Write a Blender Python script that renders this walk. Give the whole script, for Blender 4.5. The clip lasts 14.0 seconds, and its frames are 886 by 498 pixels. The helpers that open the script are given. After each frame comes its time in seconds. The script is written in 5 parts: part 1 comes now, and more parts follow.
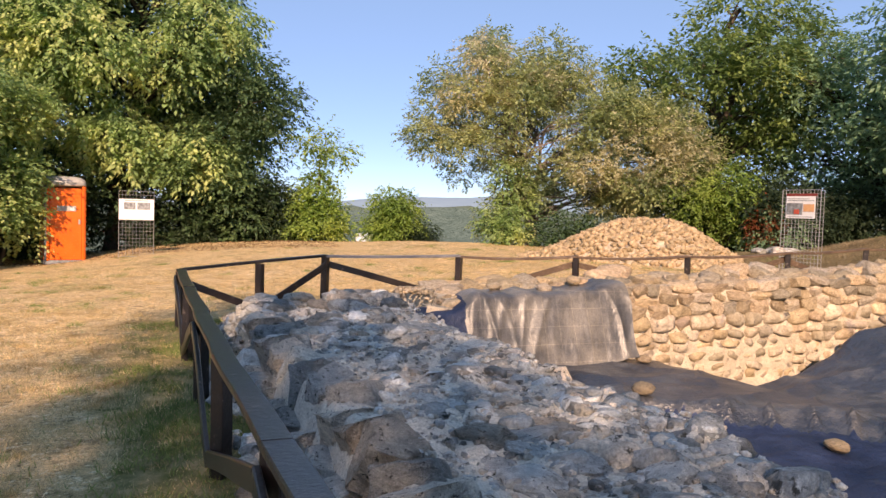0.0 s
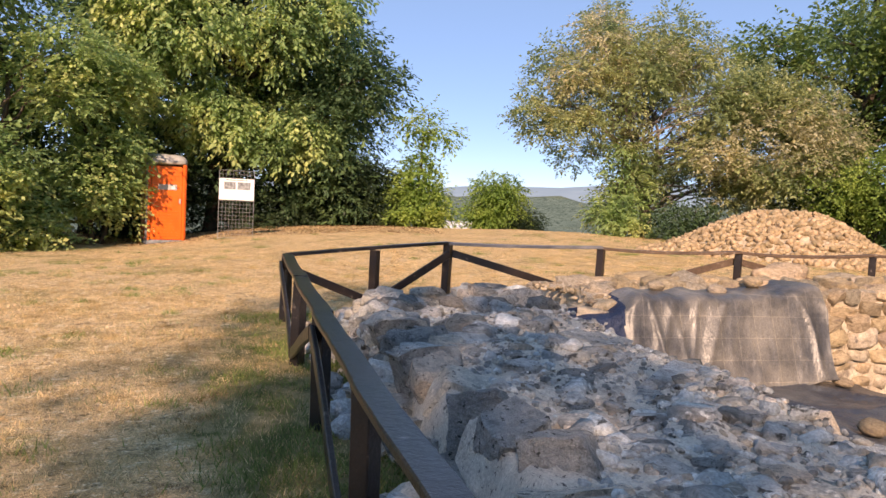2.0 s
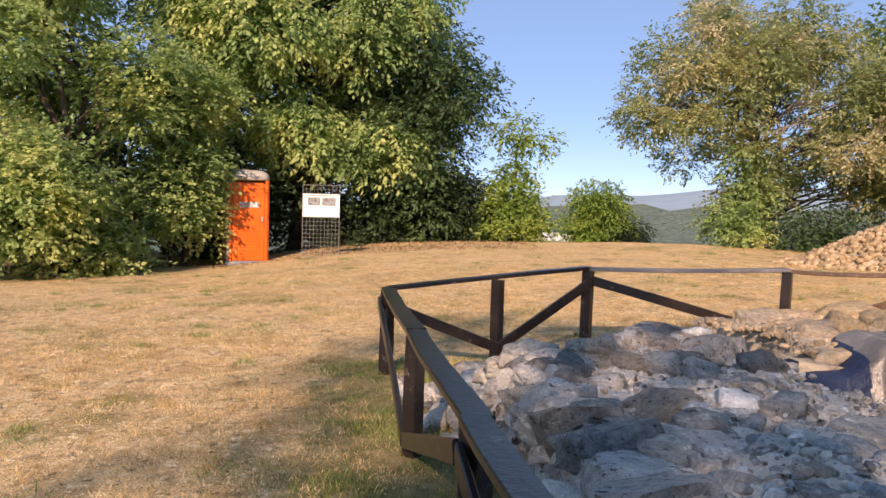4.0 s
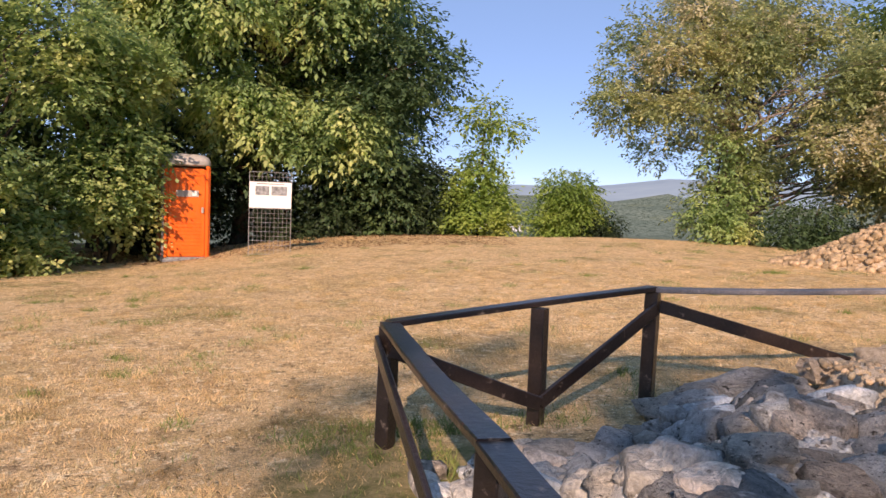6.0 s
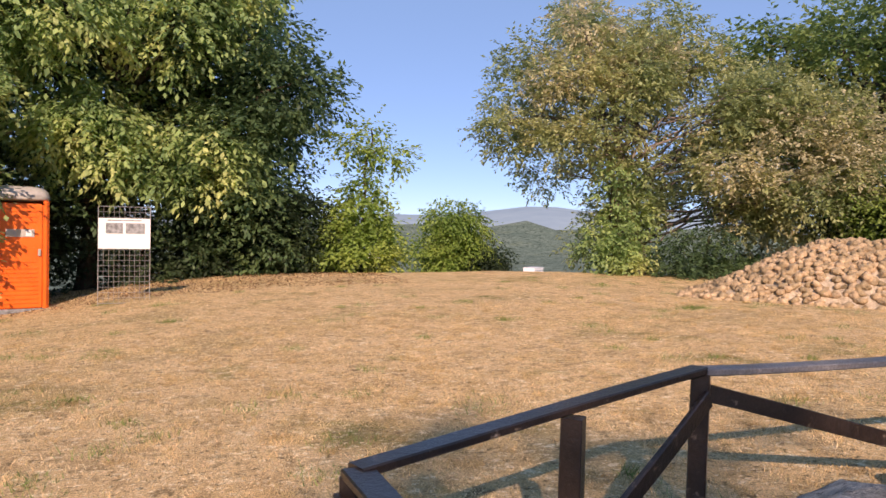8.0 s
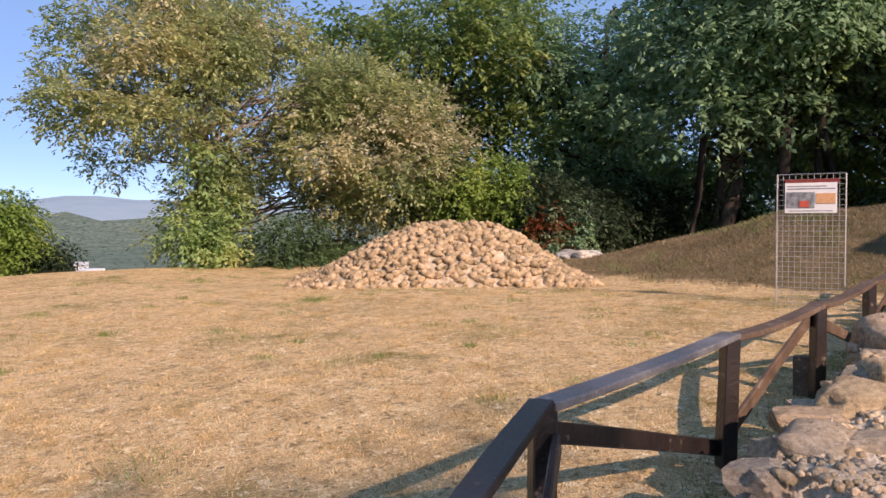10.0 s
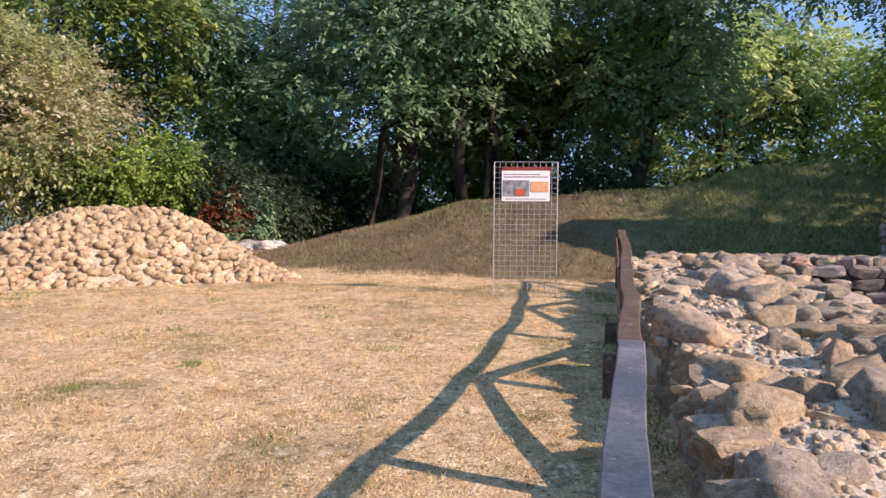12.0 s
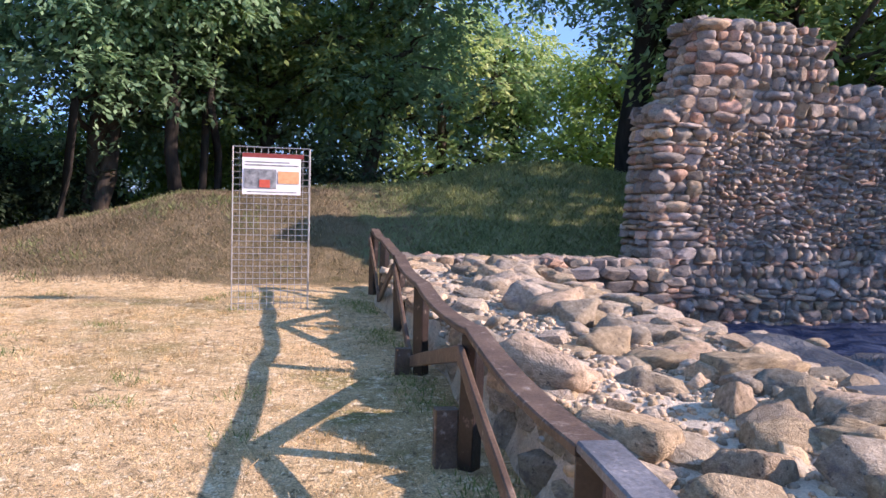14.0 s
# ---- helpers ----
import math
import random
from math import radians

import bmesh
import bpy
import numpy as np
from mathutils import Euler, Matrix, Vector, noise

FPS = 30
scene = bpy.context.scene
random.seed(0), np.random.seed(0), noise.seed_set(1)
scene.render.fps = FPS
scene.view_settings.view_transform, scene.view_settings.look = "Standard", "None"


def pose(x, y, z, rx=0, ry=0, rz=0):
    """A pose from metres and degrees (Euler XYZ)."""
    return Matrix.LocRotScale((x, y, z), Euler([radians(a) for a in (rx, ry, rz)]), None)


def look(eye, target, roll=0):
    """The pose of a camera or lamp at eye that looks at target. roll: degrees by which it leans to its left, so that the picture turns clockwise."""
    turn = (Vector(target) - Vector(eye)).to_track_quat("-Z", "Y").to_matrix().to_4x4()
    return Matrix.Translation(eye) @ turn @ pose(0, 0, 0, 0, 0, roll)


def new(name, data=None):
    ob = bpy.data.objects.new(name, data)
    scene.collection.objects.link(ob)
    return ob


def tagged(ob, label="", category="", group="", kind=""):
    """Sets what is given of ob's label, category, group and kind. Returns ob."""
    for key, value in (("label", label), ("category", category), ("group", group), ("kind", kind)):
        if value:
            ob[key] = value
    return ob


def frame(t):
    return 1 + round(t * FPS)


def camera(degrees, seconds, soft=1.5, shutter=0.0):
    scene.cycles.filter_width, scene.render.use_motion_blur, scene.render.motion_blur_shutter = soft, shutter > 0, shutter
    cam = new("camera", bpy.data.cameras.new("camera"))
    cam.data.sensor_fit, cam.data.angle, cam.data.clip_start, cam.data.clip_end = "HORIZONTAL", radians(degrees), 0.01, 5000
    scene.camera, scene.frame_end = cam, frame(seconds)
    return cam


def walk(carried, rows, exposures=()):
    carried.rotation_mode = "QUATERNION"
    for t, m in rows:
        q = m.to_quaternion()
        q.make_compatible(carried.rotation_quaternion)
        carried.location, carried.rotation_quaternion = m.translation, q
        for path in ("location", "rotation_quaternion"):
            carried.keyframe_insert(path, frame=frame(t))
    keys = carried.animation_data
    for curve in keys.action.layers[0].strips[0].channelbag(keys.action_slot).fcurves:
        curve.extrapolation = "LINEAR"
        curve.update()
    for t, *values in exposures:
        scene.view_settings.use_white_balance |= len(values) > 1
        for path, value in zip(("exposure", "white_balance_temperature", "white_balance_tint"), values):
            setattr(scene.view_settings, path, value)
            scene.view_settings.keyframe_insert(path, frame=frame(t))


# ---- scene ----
cam = camera(58.9, 14.0)
METRES, EYE, TILT, LEAN, TURN = 12.7, 1.36, 0.0, 0.0, -21.2
PATH = [
    (0, (-0.069, -0.263, 1.346), (0.653, 1.599, 1.245), 1.8),
    (0.5, (-0.06, 0.115, 1.315), (0.473, 2.039, 1.209), 0.8),
    (1, (-0.098, 0.487, 1.288), (0.448, 2.408, 1.174), 1.9),
    (1.5, (-0.061, 0.938, 1.223), (0.471, 2.861, 1.088), 2.6),
    (2, (-0.126, 1.353, 1.234), (0.385, 3.282, 1.095), 3.0),
    (2.5, (-0.181, 1.801, 1.227), (0.281, 3.743, 1.096), 2.4),
    (3, (-0.145, 2.33, 1.237), (0.174, 4.301, 1.124), 1.3),
    (5.5, (-0.193, 4.947, 1.209), (0.121, 6.918, 1.071), 2.0),
    (6, (-0.305, 5.479, 1.256), (0.144, 7.423, 1.115), 2.2),
    (6.5, (-0.316, 5.965, 1.313), (0.191, 7.899, 1.249), 1.8),
    (7, (-0.366, 6.451, 1.316), (0.178, 8.375, 1.254), 1.7),
    (9.5, (-0.289, 8.605, 1.363), (1.136, 10.006, 1.301), -0.0),
    (10, (-0.2, 9.042, 1.338), (1.428, 10.202, 1.26), -0.3),
    (10.5, (0.057, 9.442, 1.291), (1.792, 10.431, 1.201), -0.2),
    (11, (0.256, 9.857, 1.263), (2.139, 10.525, 1.176), -0.1),
    (11.5, (0.479, 10.219, 1.239), (2.427, 10.662, 1.148), 0.3),
    (12, (0.745, 10.509, 1.262), (2.715, 10.844, 1.162), 0.4),
    (12.5, (1.108, 10.758, 1.244), (3.097, 10.93, 1.132), 1.0),
    (13, (1.473, 10.93, 1.227), (3.469, 10.945, 1.093), 0.9),
    (13.5, (1.926, 11.02, 1.25), (3.92, 10.9, 1.139), 0.8),
    (14, (2.353, 11.092, 1.302), (4.308, 10.688, 1.194), 1.5),
]
EXPOSURES = [(0.0, 1.33, 8150, 31), (3.0, 1.26, 8050, 32), (7.0, 1.12, 7650, 35), (9.5, 1.13, 7450, 34), (11.0, 1.37, 6950, 33), (12.5, 1.58, 6750, 34), (14.0, 1.78, 6250, 35)]
walk(cam, [(t, look(eye, target, roll)) for t, eye, target, roll in PATH], EXPOSURES)

# ---- world, sun and exposure ----
SUN_EL, SUN_ROT = 28.0, 201.4
world = bpy.data.worlds.new("sky")
scene.world = world
world.use_nodes = True
wn = world.node_tree
sky = wn.nodes.new("ShaderNodeTexSky")
sky.sky_type, sky.sun_disc = "NISHITA", False
sky.sun_elevation, sky.sun_rotation = radians(SUN_EL), radians(SUN_ROT)
sky.air_density, sky.dust_density, sky.ozone_density = 0.62, 0.0, 6.0
sky.altitude = 1200
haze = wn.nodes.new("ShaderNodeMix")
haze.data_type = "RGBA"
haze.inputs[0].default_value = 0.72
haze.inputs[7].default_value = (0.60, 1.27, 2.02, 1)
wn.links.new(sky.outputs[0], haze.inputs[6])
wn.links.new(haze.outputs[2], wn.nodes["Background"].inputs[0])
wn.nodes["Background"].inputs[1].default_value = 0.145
sun = new("sun", bpy.data.lights.new("sun", "SUN"))
sun.data.energy, sun.data.angle, sun.data.color = 2.65, radians(0.6), (1.0, 0.87, 0.68)
sun.matrix_world = look((0, 0, 0), (0.365 * math.cos(radians(SUN_EL)), 0.931 * math.cos(radians(SUN_EL)), -math.sin(radians(SUN_EL))))


# ---- materials ----
def ramp(nt, stops):
    r = nt.nodes.new("ShaderNodeValToRGB")
    el = r.color_ramp.elements
    while len(el) < len(stops):
        el.new(0.5)
    for e, (p, c) in zip(el, stops):
        e.position, e.color = p, (*c, 1)
    return r


def noise_tex(nt, scale, detail=6, rough=0.6, coord="Object", stretch=None):
    tc = nt.nodes.new("ShaderNodeTexCoord")
    n = nt.nodes.new("ShaderNodeTexNoise")
    n.inputs["Scale"].default_value, n.inputs["Detail"].default_value, n.inputs["Roughness"].default_value = scale, detail, rough
    if stretch:
        m = nt.nodes.new("ShaderNodeMapping")
        m.inputs["Scale"].default_value = stretch
        nt.links.new(tc.outputs[coord], m.inputs[0])
        nt.links.new(m.outputs[0], n.inputs["Vector"])
    else:
        nt.links.new(tc.outputs[coord], n.inputs["Vector"])
    return n


def mix(nt, a, b, fac, mode="MIX"):
    m = nt.nodes.new("ShaderNodeMix")
    m.data_type, m.blend_type = "RGBA", mode
    for sock, v in ((m.inputs[0], fac), (m.inputs[6], a), (m.inputs[7], b)):
        if isinstance(v, (int, float)):
            sock.default_value = v
        elif isinstance(v, tuple):
            sock.default_value = (*v, 1)
        else:
            nt.links.new(v, sock)
    return m.outputs[2]


def material(name, stops, scale=4, rough=0.85, bump=0.3, bump_scale=40, dist=0.02, spots=None, vary=0.0, island=0.0,
             metal=0.0, stretch=None, through_light=0.0, coord="Object", gloss=0.5, fine=None, tints=None):
    """stops: colours along a noise; spots: (scale, low, high, colour) patches; fine: (scale, amount) dark-light grain."""
    m = bpy.data.materials.new(name)
    m.use_nodes = True
    nt = m.node_tree
    b = nt.nodes["Principled BSDF"]
    n = noise_tex(nt, scale, stretch=stretch, coord=coord)
    r = ramp(nt, stops)
    nt.links.new(n.outputs[0], r.inputs[0])
    col = r.outputs[0]
    for s in spots or ():
        sn = noise_tex(nt, s[0], 4, 0.65, coord=coord)
        sr = ramp(nt, [(s[1], (0, 0, 0)), (s[2], (1, 1, 1))])
        nt.links.new(sn.outputs[0], sr.inputs[0])
        col = mix(nt, col, s[3], sr.outputs[0])
    if fine:
        fn = noise_tex(nt, fine[0], 3, 0.7, coord=coord, stretch=stretch)
        fr = ramp(nt, [(0.3, (1 - fine[1],) * 3), (0.7, (1 + fine[1],) * 3)])
        nt.links.new(fn.outputs[0], fr.inputs[0])
        col = mix(nt, col, fr.outputs[0], 1.0, "MULTIPLY")
    if vary or island:
        src = nt.nodes.new("ShaderNodeObjectInfo").outputs["Random"] if vary else nt.nodes.new("ShaderNodeNewGeometry").outputs["Random Per Island"]
        v = vary or island
        hs = nt.nodes.new("ShaderNodeHueSaturation")
        mr = nt.nodes.new("ShaderNodeMapRange")
        mr.inputs[3].default_value, mr.inputs[4].default_value = 1 - v, 1 + v
        nt.links.new(src, mr.inputs[0])
        nt.links.new(mr.outputs[0], hs.inputs["Value"])
        mh = nt.nodes.new("ShaderNodeMath")
        mh.operation = "MULTIPLY_ADD"
        mh.inputs[1].default_value, mh.inputs[2].default_value = -0.05 * v, 0.5 + 0.025 * v
        nt.links.new(src, mh.inputs[0])
        nt.links.new(mh.outputs[0], hs.inputs["Hue"])
        nt.links.new(col, hs.inputs["Color"])
        col = hs.outputs[0]
        if tints:
            pick = nt.nodes.new("ShaderNodeMath")
            pick.operation = "MULTIPLY"
            pick.inputs[1].default_value = 17.3
            part_of = nt.nodes.new("ShaderNodeMath")
            part_of.operation = "FRACT"
            nt.links.new(src, pick.inputs[0])
            nt.links.new(pick.outputs[0], part_of.inputs[0])
            tr = ramp(nt, [(i / len(tints), c) for i, c in enumerate(tints)])
            tr.color_ramp.interpolation = "CONSTANT"
            nt.links.new(part_of.outputs[0], tr.inputs[0])
            col = mix(nt, col, tr.outputs[0], 1.0, "MULTIPLY")
    nt.links.new(col, b.inputs["Base Color"])
    b.inputs["Roughness"].default_value = rough
    b.inputs["Metallic"].default_value = metal
    b.inputs["Specular IOR Level"].default_value = gloss
    if bump:
        bn = noise_tex(nt, bump_scale, 5, 0.65, coord=coord, stretch=stretch)
        bp = nt.nodes.new("ShaderNodeBump")
        bp.inputs["Strength"].default_value, bp.inputs["Distance"].default_value = bump, dist
        nt.links.new(bn.outputs[0], bp.inputs["Height"])
        nt.links.new(bp.outputs[0], b.inputs["Normal"])
    if through_light:
        t = nt.nodes.new("ShaderNodeBsdfTranslucent")
        nt.links.new(col, t.inputs[0])
        ms = nt.nodes.new("ShaderNodeMixShader")
        ms.inputs[0].default_value = through_light
        nt.links.new(b.outputs[0], ms.inputs[1])
        nt.links.new(t.outputs[0], ms.inputs[2])
        nt.links.new(ms.outputs[0], nt.nodes["Material Output"].inputs[0])
    return m


M_GROUND = material("dry_turf", [(0.25, (0.43, 0.295, 0.155)), (0.5, (0.65, 0.46, 0.25)), (0.8, (0.78, 0.59, 0.35))], 2.6, 0.95, 0.9, 45, 0.03,
                    spots=[(0.45, 0.52, 0.72, (0.26, 0.21, 0.085)), (0.9, 0.60, 0.72, (0.19, 0.19, 0.055)), (2.6, 0.60, 0.72, (0.20, 0.13, 0.075)), (5, 0.54, 0.68, (0.34, 0.24, 0.13)), (9, 0.56, 0.68, (0.86, 0.72, 0.48)), (15, 0.56, 0.66, (0.20, 0.15, 0.08)), (26, 0.56, 0.68, (0.86, 0.72, 0.48))], fine=(70, 0.5), gloss=0.1)
M_MOUND = material("mound_turf", [(0.3, (0.15, 0.115, 0.055)), (0.7, (0.27, 0.20, 0.105))], 2.5, 0.95, 0.9, 30, 0.04,
                   spots=[(0.5, 0.45, 0.6, (0.09, 0.12, 0.035)), (3.0, 0.58, 0.7, (0.10, 0.08, 0.04))], fine=(60, 0.35), gloss=0.1)


def turf_zone(m, zone, stops, scale):
    """Another turf where the ground's zone attribute says so, with a ragged border."""
    nt = m.node_tree
    b = nt.nodes["Principled BSDF"]
    col = b.inputs["Base Color"].links[0].from_socket
    at_ = nt.nodes.new("ShaderNodeAttribute")
    at_.attribute_name = zone
    n = noise_tex(nt, scale, 6, 0.7)
    add = nt.nodes.new("ShaderNodeMath")
    add.operation = "ADD"
    nt.links.new(at_.outputs["Fac"], add.inputs[0])
    nt.links.new(n.outputs[0], add.inputs[1])
    f = ramp(nt, [(0.82, (0, 0, 0)), (1.0, (1, 1, 1))])
    nt.links.new(add.outputs[0], f.inputs[0])
    n2 = noise_tex(nt, scale * 3, 6, 0.7)
    r = ramp(nt, stops)
    nt.links.new(n2.outputs[0], r.inputs[0])
    nt.links.new(mix(nt, col, r.outputs[0], f.outputs[0]), b.inputs["Base Color"])


turf_zone(M_GROUND, "fence_strip", [(0.35, (0.13, 0.145, 0.05)), (0.5, (0.27, 0.23, 0.11)), (0.65, (0.42, 0.33, 0.18))], 2.2)
# Bank: browner turf, its colours also lowered for the tree shade there.
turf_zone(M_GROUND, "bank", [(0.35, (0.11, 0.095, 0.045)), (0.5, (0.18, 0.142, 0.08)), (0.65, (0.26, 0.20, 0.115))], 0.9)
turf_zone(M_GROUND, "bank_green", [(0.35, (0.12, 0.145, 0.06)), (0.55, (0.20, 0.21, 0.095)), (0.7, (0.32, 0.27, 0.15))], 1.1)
# Far woods and hills: the haze of distance is mixed into both colours.
M_VALLEY = material("far_woods_hazed", [(0.3, (0.11, 0.16, 0.135)), (0.55, (0.165, 0.22, 0.18)), (0.8, (0.22, 0.275, 0.22))], 0.02, 0.95, 0.0, coord="Object",
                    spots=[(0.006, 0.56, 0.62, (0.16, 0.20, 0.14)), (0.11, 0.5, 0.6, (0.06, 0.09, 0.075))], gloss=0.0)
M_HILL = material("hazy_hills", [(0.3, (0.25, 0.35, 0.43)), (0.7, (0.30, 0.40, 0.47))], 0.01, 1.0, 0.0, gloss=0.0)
M_WOOD = material("stained_wood", [(0.3, (0.012, 0.009, 0.009)), (0.6, (0.030, 0.021, 0.019)), (0.85, (0.065, 0.047, 0.040))], 3, 0.32, 0.5, 30, 0.008, gloss=0.6,
                  spots=[(14, 0.62, 0.75, (0.22, 0.18, 0.15))], stretch=(1, 1, 1), fine=(60, 0.35))
M_WOOD_GREY = material("weathered_grey_wood", [(0.3, (0.10, 0.10, 0.11)), (0.6, (0.18, 0.18, 0.195)), (0.85, (0.29, 0.285, 0.295))], 5, 0.45, 0.5, 40, 0.008,
                       spots=[(30, 0.6, 0.72, (0.32, 0.30, 0.30))], fine=(70, 0.35), gloss=0.7)
M_WOOD_WORN = material("worn_wood", [(0.3, (0.07, 0.042, 0.028)), (0.6, (0.14, 0.09, 0.06)), (0.85, (0.24, 0.17, 0.12))], 5, 0.6, 0.5, 40, 0.008,
                       spots=[(20, 0.6, 0.75, (0.33, 0.28, 0.24))], fine=(70, 0.35))
GREY = [(0.3, (0.32, 0.325, 0.32)), (0.5, (0.51, 0.51, 0.495)), (0.72, (0.70, 0.69, 0.66))]
M_STONE = material("grey_stone", GREY, 5, 0.9, 1.0, 17, 0.05, vary=0.42, spots=[(3, 0.52, 0.68, (0.22, 0.215, 0.205)), (2.2, 0.60, 0.74, (0.14, 0.137, 0.13)), (9, 0.60, 0.66, (0.08, 0.08, 0.075)), (14, 0.57, 0.66, (0.68, 0.66, 0.62))], fine=(60, 0.3), gloss=0.2, tints=[(0.95, 1.0, 1.04), (1.05, 1.0, 0.93), (0.72, 0.74, 0.76), (1.0, 1.0, 1.0), (1.12, 1.0, 0.90), (0.85, 0.92, 0.98)])
M_STONE_I = material("grey_stone_loose", GREY, 5, 0.9, 1.0, 17, 0.05, island=0.42, spots=[(3, 0.52, 0.68, (0.22, 0.215, 0.205)), (2.2, 0.60, 0.74, (0.14, 0.137, 0.13)), (9, 0.60, 0.66, (0.08, 0.08, 0.075)), (14, 0.57, 0.66, (0.68, 0.66, 0.62))], fine=(60, 0.3), gloss=0.2, tints=[(0.95, 1.0, 1.04), (1.05, 1.0, 0.93), (0.72, 0.74, 0.76), (1.0, 1.0, 1.0), (1.12, 1.0, 0.90), (0.85, 0.92, 0.98)])
TAN = [(0.3, (0.32, 0.255, 0.175)), (0.5, (0.48, 0.39, 0.28)), (0.72, (0.66, 0.56, 0.42))]
M_TAN = material("tan_stone", TAN, 9, 0.9, 0.9, 28, 0.03, vary=0.30, tints=[(1.0, 1.0, 1.0), (0.86, 0.88, 0.92), (1.08, 1.0, 0.88), (0.95, 0.88, 0.82)], spots=[(3, 0.57, 0.67, (0.30, 0.25, 0.21)), (11, 0.60, 0.70, (0.13, 0.11, 0.10)), (14, 0.64, 0.7, (0.62, 0.55, 0.45))], fine=(55, 0.25), gloss=0.3)
M_TAN_I = material("tan_stone_loose", TAN, 9, 0.9, 0.9, 28, 0.03, island=0.30, tints=[(1.0, 1.0, 1.0), (0.86, 0.88, 0.92), (1.08, 1.0, 0.88), (0.95, 0.88, 0.82)], spots=[(3, 0.57, 0.67, (0.30, 0.25, 0.21)), (11, 0.60, 0.70, (0.13, 0.11, 0.10)), (14, 0.64, 0.7, (0.62, 0.55, 0.45))], fine=(55, 0.25), gloss=0.3)
HEAP = [(0.3, (0.30, 0.215, 0.13)), (0.5, (0.44, 0.325, 0.20)), (0.72, (0.57, 0.44, 0.285))]
M_HEAP = material("field_stone", HEAP, 9, 0.9, 0.9, 28, 0.03, vary=0.3, fine=(55, 0.25), gloss=0.3)
M_HEAP_I = material("field_stone_loose", HEAP, 9, 0.9, 0.9, 28, 0.03, island=0.3, fine=(55, 0.25), gloss=0.3)
TOW = [(0.25, (0.23, 0.19, 0.155)), (0.5, (0.39, 0.33, 0.275)), (0.8, (0.58, 0.51, 0.43))]
M_TOW = material("river_stone", TOW, 5, 0.88, 0.7, 25, 0.03, vary=0.35, tints=[(1.0, 0.98, 0.95), (0.72, 0.74, 0.80), (1.05, 0.93, 0.85), (0.85, 0.90, 0.92), (1.2, 1.08, 0.88), (0.92, 0.92, 0.95), (0.88, 0.92, 1.0), (0.8, 0.8, 0.8), (1.15, 0.88, 0.78)], spots=[(5, 0.58, 0.70, (0.36, 0.22, 0.16)), (7, 0.58, 0.68, (0.12, 0.12, 0.13))], fine=(45, 0.2), gloss=0.3)
M_TOW_I = material("river_stone_loose", TOW, 5, 0.88, 0.7, 25, 0.03, island=0.35, tints=[(1.0, 0.98, 0.95), (0.72, 0.74, 0.80), (1.05, 0.93, 0.85), (0.85, 0.90, 0.92), (1.2, 1.08, 0.88), (0.92, 0.92, 0.95), (0.88, 0.92, 1.0), (0.8, 0.8, 0.8), (1.15, 0.88, 0.78)], spots=[(5, 0.58, 0.70, (0.36, 0.22, 0.16)), (7, 0.58, 0.68, (0.12, 0.12, 0.13))], fine=(45, 0.2), gloss=0.3)
M_MORTAR = material("lime_mortar", [(0.3, (0.56, 0.53, 0.48)), (0.55, (0.70, 0.665, 0.60)), (0.8, (0.80, 0.765, 0.70))], 6, 0.95, 1.0, 35, 0.03,
                    spots=[(3, 0.58, 0.72, (0.34, 0.32, 0.30)), (9, 0.61, 0.69, (0.18, 0.17, 0.16)), (30, 0.61, 0.68, (0.12, 0.115, 0.11))], fine=(80, 0.25), gloss=0.15)
M_TAN_MORTAR = material("earthy_mortar", [(0.3, (0.50, 0.41, 0.31)), (0.55, (0.66, 0.56, 0.43)), (0.8, (0.78, 0.69, 0.56))], 6, 0.95, 1.0, 35, 0.03,
                        spots=[(5, 0.58, 0.68, (0.26, 0.21, 0.17)), (30, 0.62, 0.70, (0.14, 0.12, 0.10))], fine=(80, 0.25), gloss=0.1)
M_GREY_MORTAR = material("grey_pink_mortar", [(0.3, (0.32, 0.29, 0.27)), (0.7, (0.52, 0.48, 0.45))], 6, 0.95, 1.0, 35, 0.04, spots=[(9, 0.56, 0.66, (0.13, 0.12, 0.115))], fine=(60, 0.3), gloss=0.15)
M_DARK_MORTAR = material("dark_mortar", [(0.3, (0.19, 0.165, 0.14)), (0.7, (0.33, 0.29, 0.245))], 6, 0.95, 1.0, 35, 0.03, fine=(60, 0.3), gloss=0.15)
M_SAND = material("sandy_earth", [(0.3, (0.42, 0.31, 0.19)), (0.7, (0.60, 0.46, 0.30))], 6, 0.95, 0.8, 30, 0.03, fine=(60, 0.2), gloss=0.1)
# Copy of the bark below, darkened to paint in the shade on eastern stems.
M_SHADEBARK = material("shaded_bark", [(0.3, (0.018, 0.016, 0.014)), (0.7, (0.05, 0.043, 0.036))], 6, 0.95, 0.8, 14, 0.03, stretch=(1, 1, 0.25), gloss=0.1)
M_BARK = material("bark", [(0.3, (0.05, 0.04, 0.03)), (0.7, (0.14, 0.11, 0.085))], 6, 0.95, 0.8, 14, 0.03, stretch=(1, 1, 0.25), gloss=0.1)
M_GREYBARK = material("pale_bark", [(0.3, (0.12, 0.10, 0.085)), (0.7, (0.30, 0.26, 0.23))], 6, 0.95, 0.8, 14, 0.02, stretch=(1, 1, 0.25), gloss=0.1)


def leaf_material(name, stops, scale=0.5):
    return material(name, stops, scale, 0.55, 0.0, island=0.24, through_light=0.5, gloss=0.5)


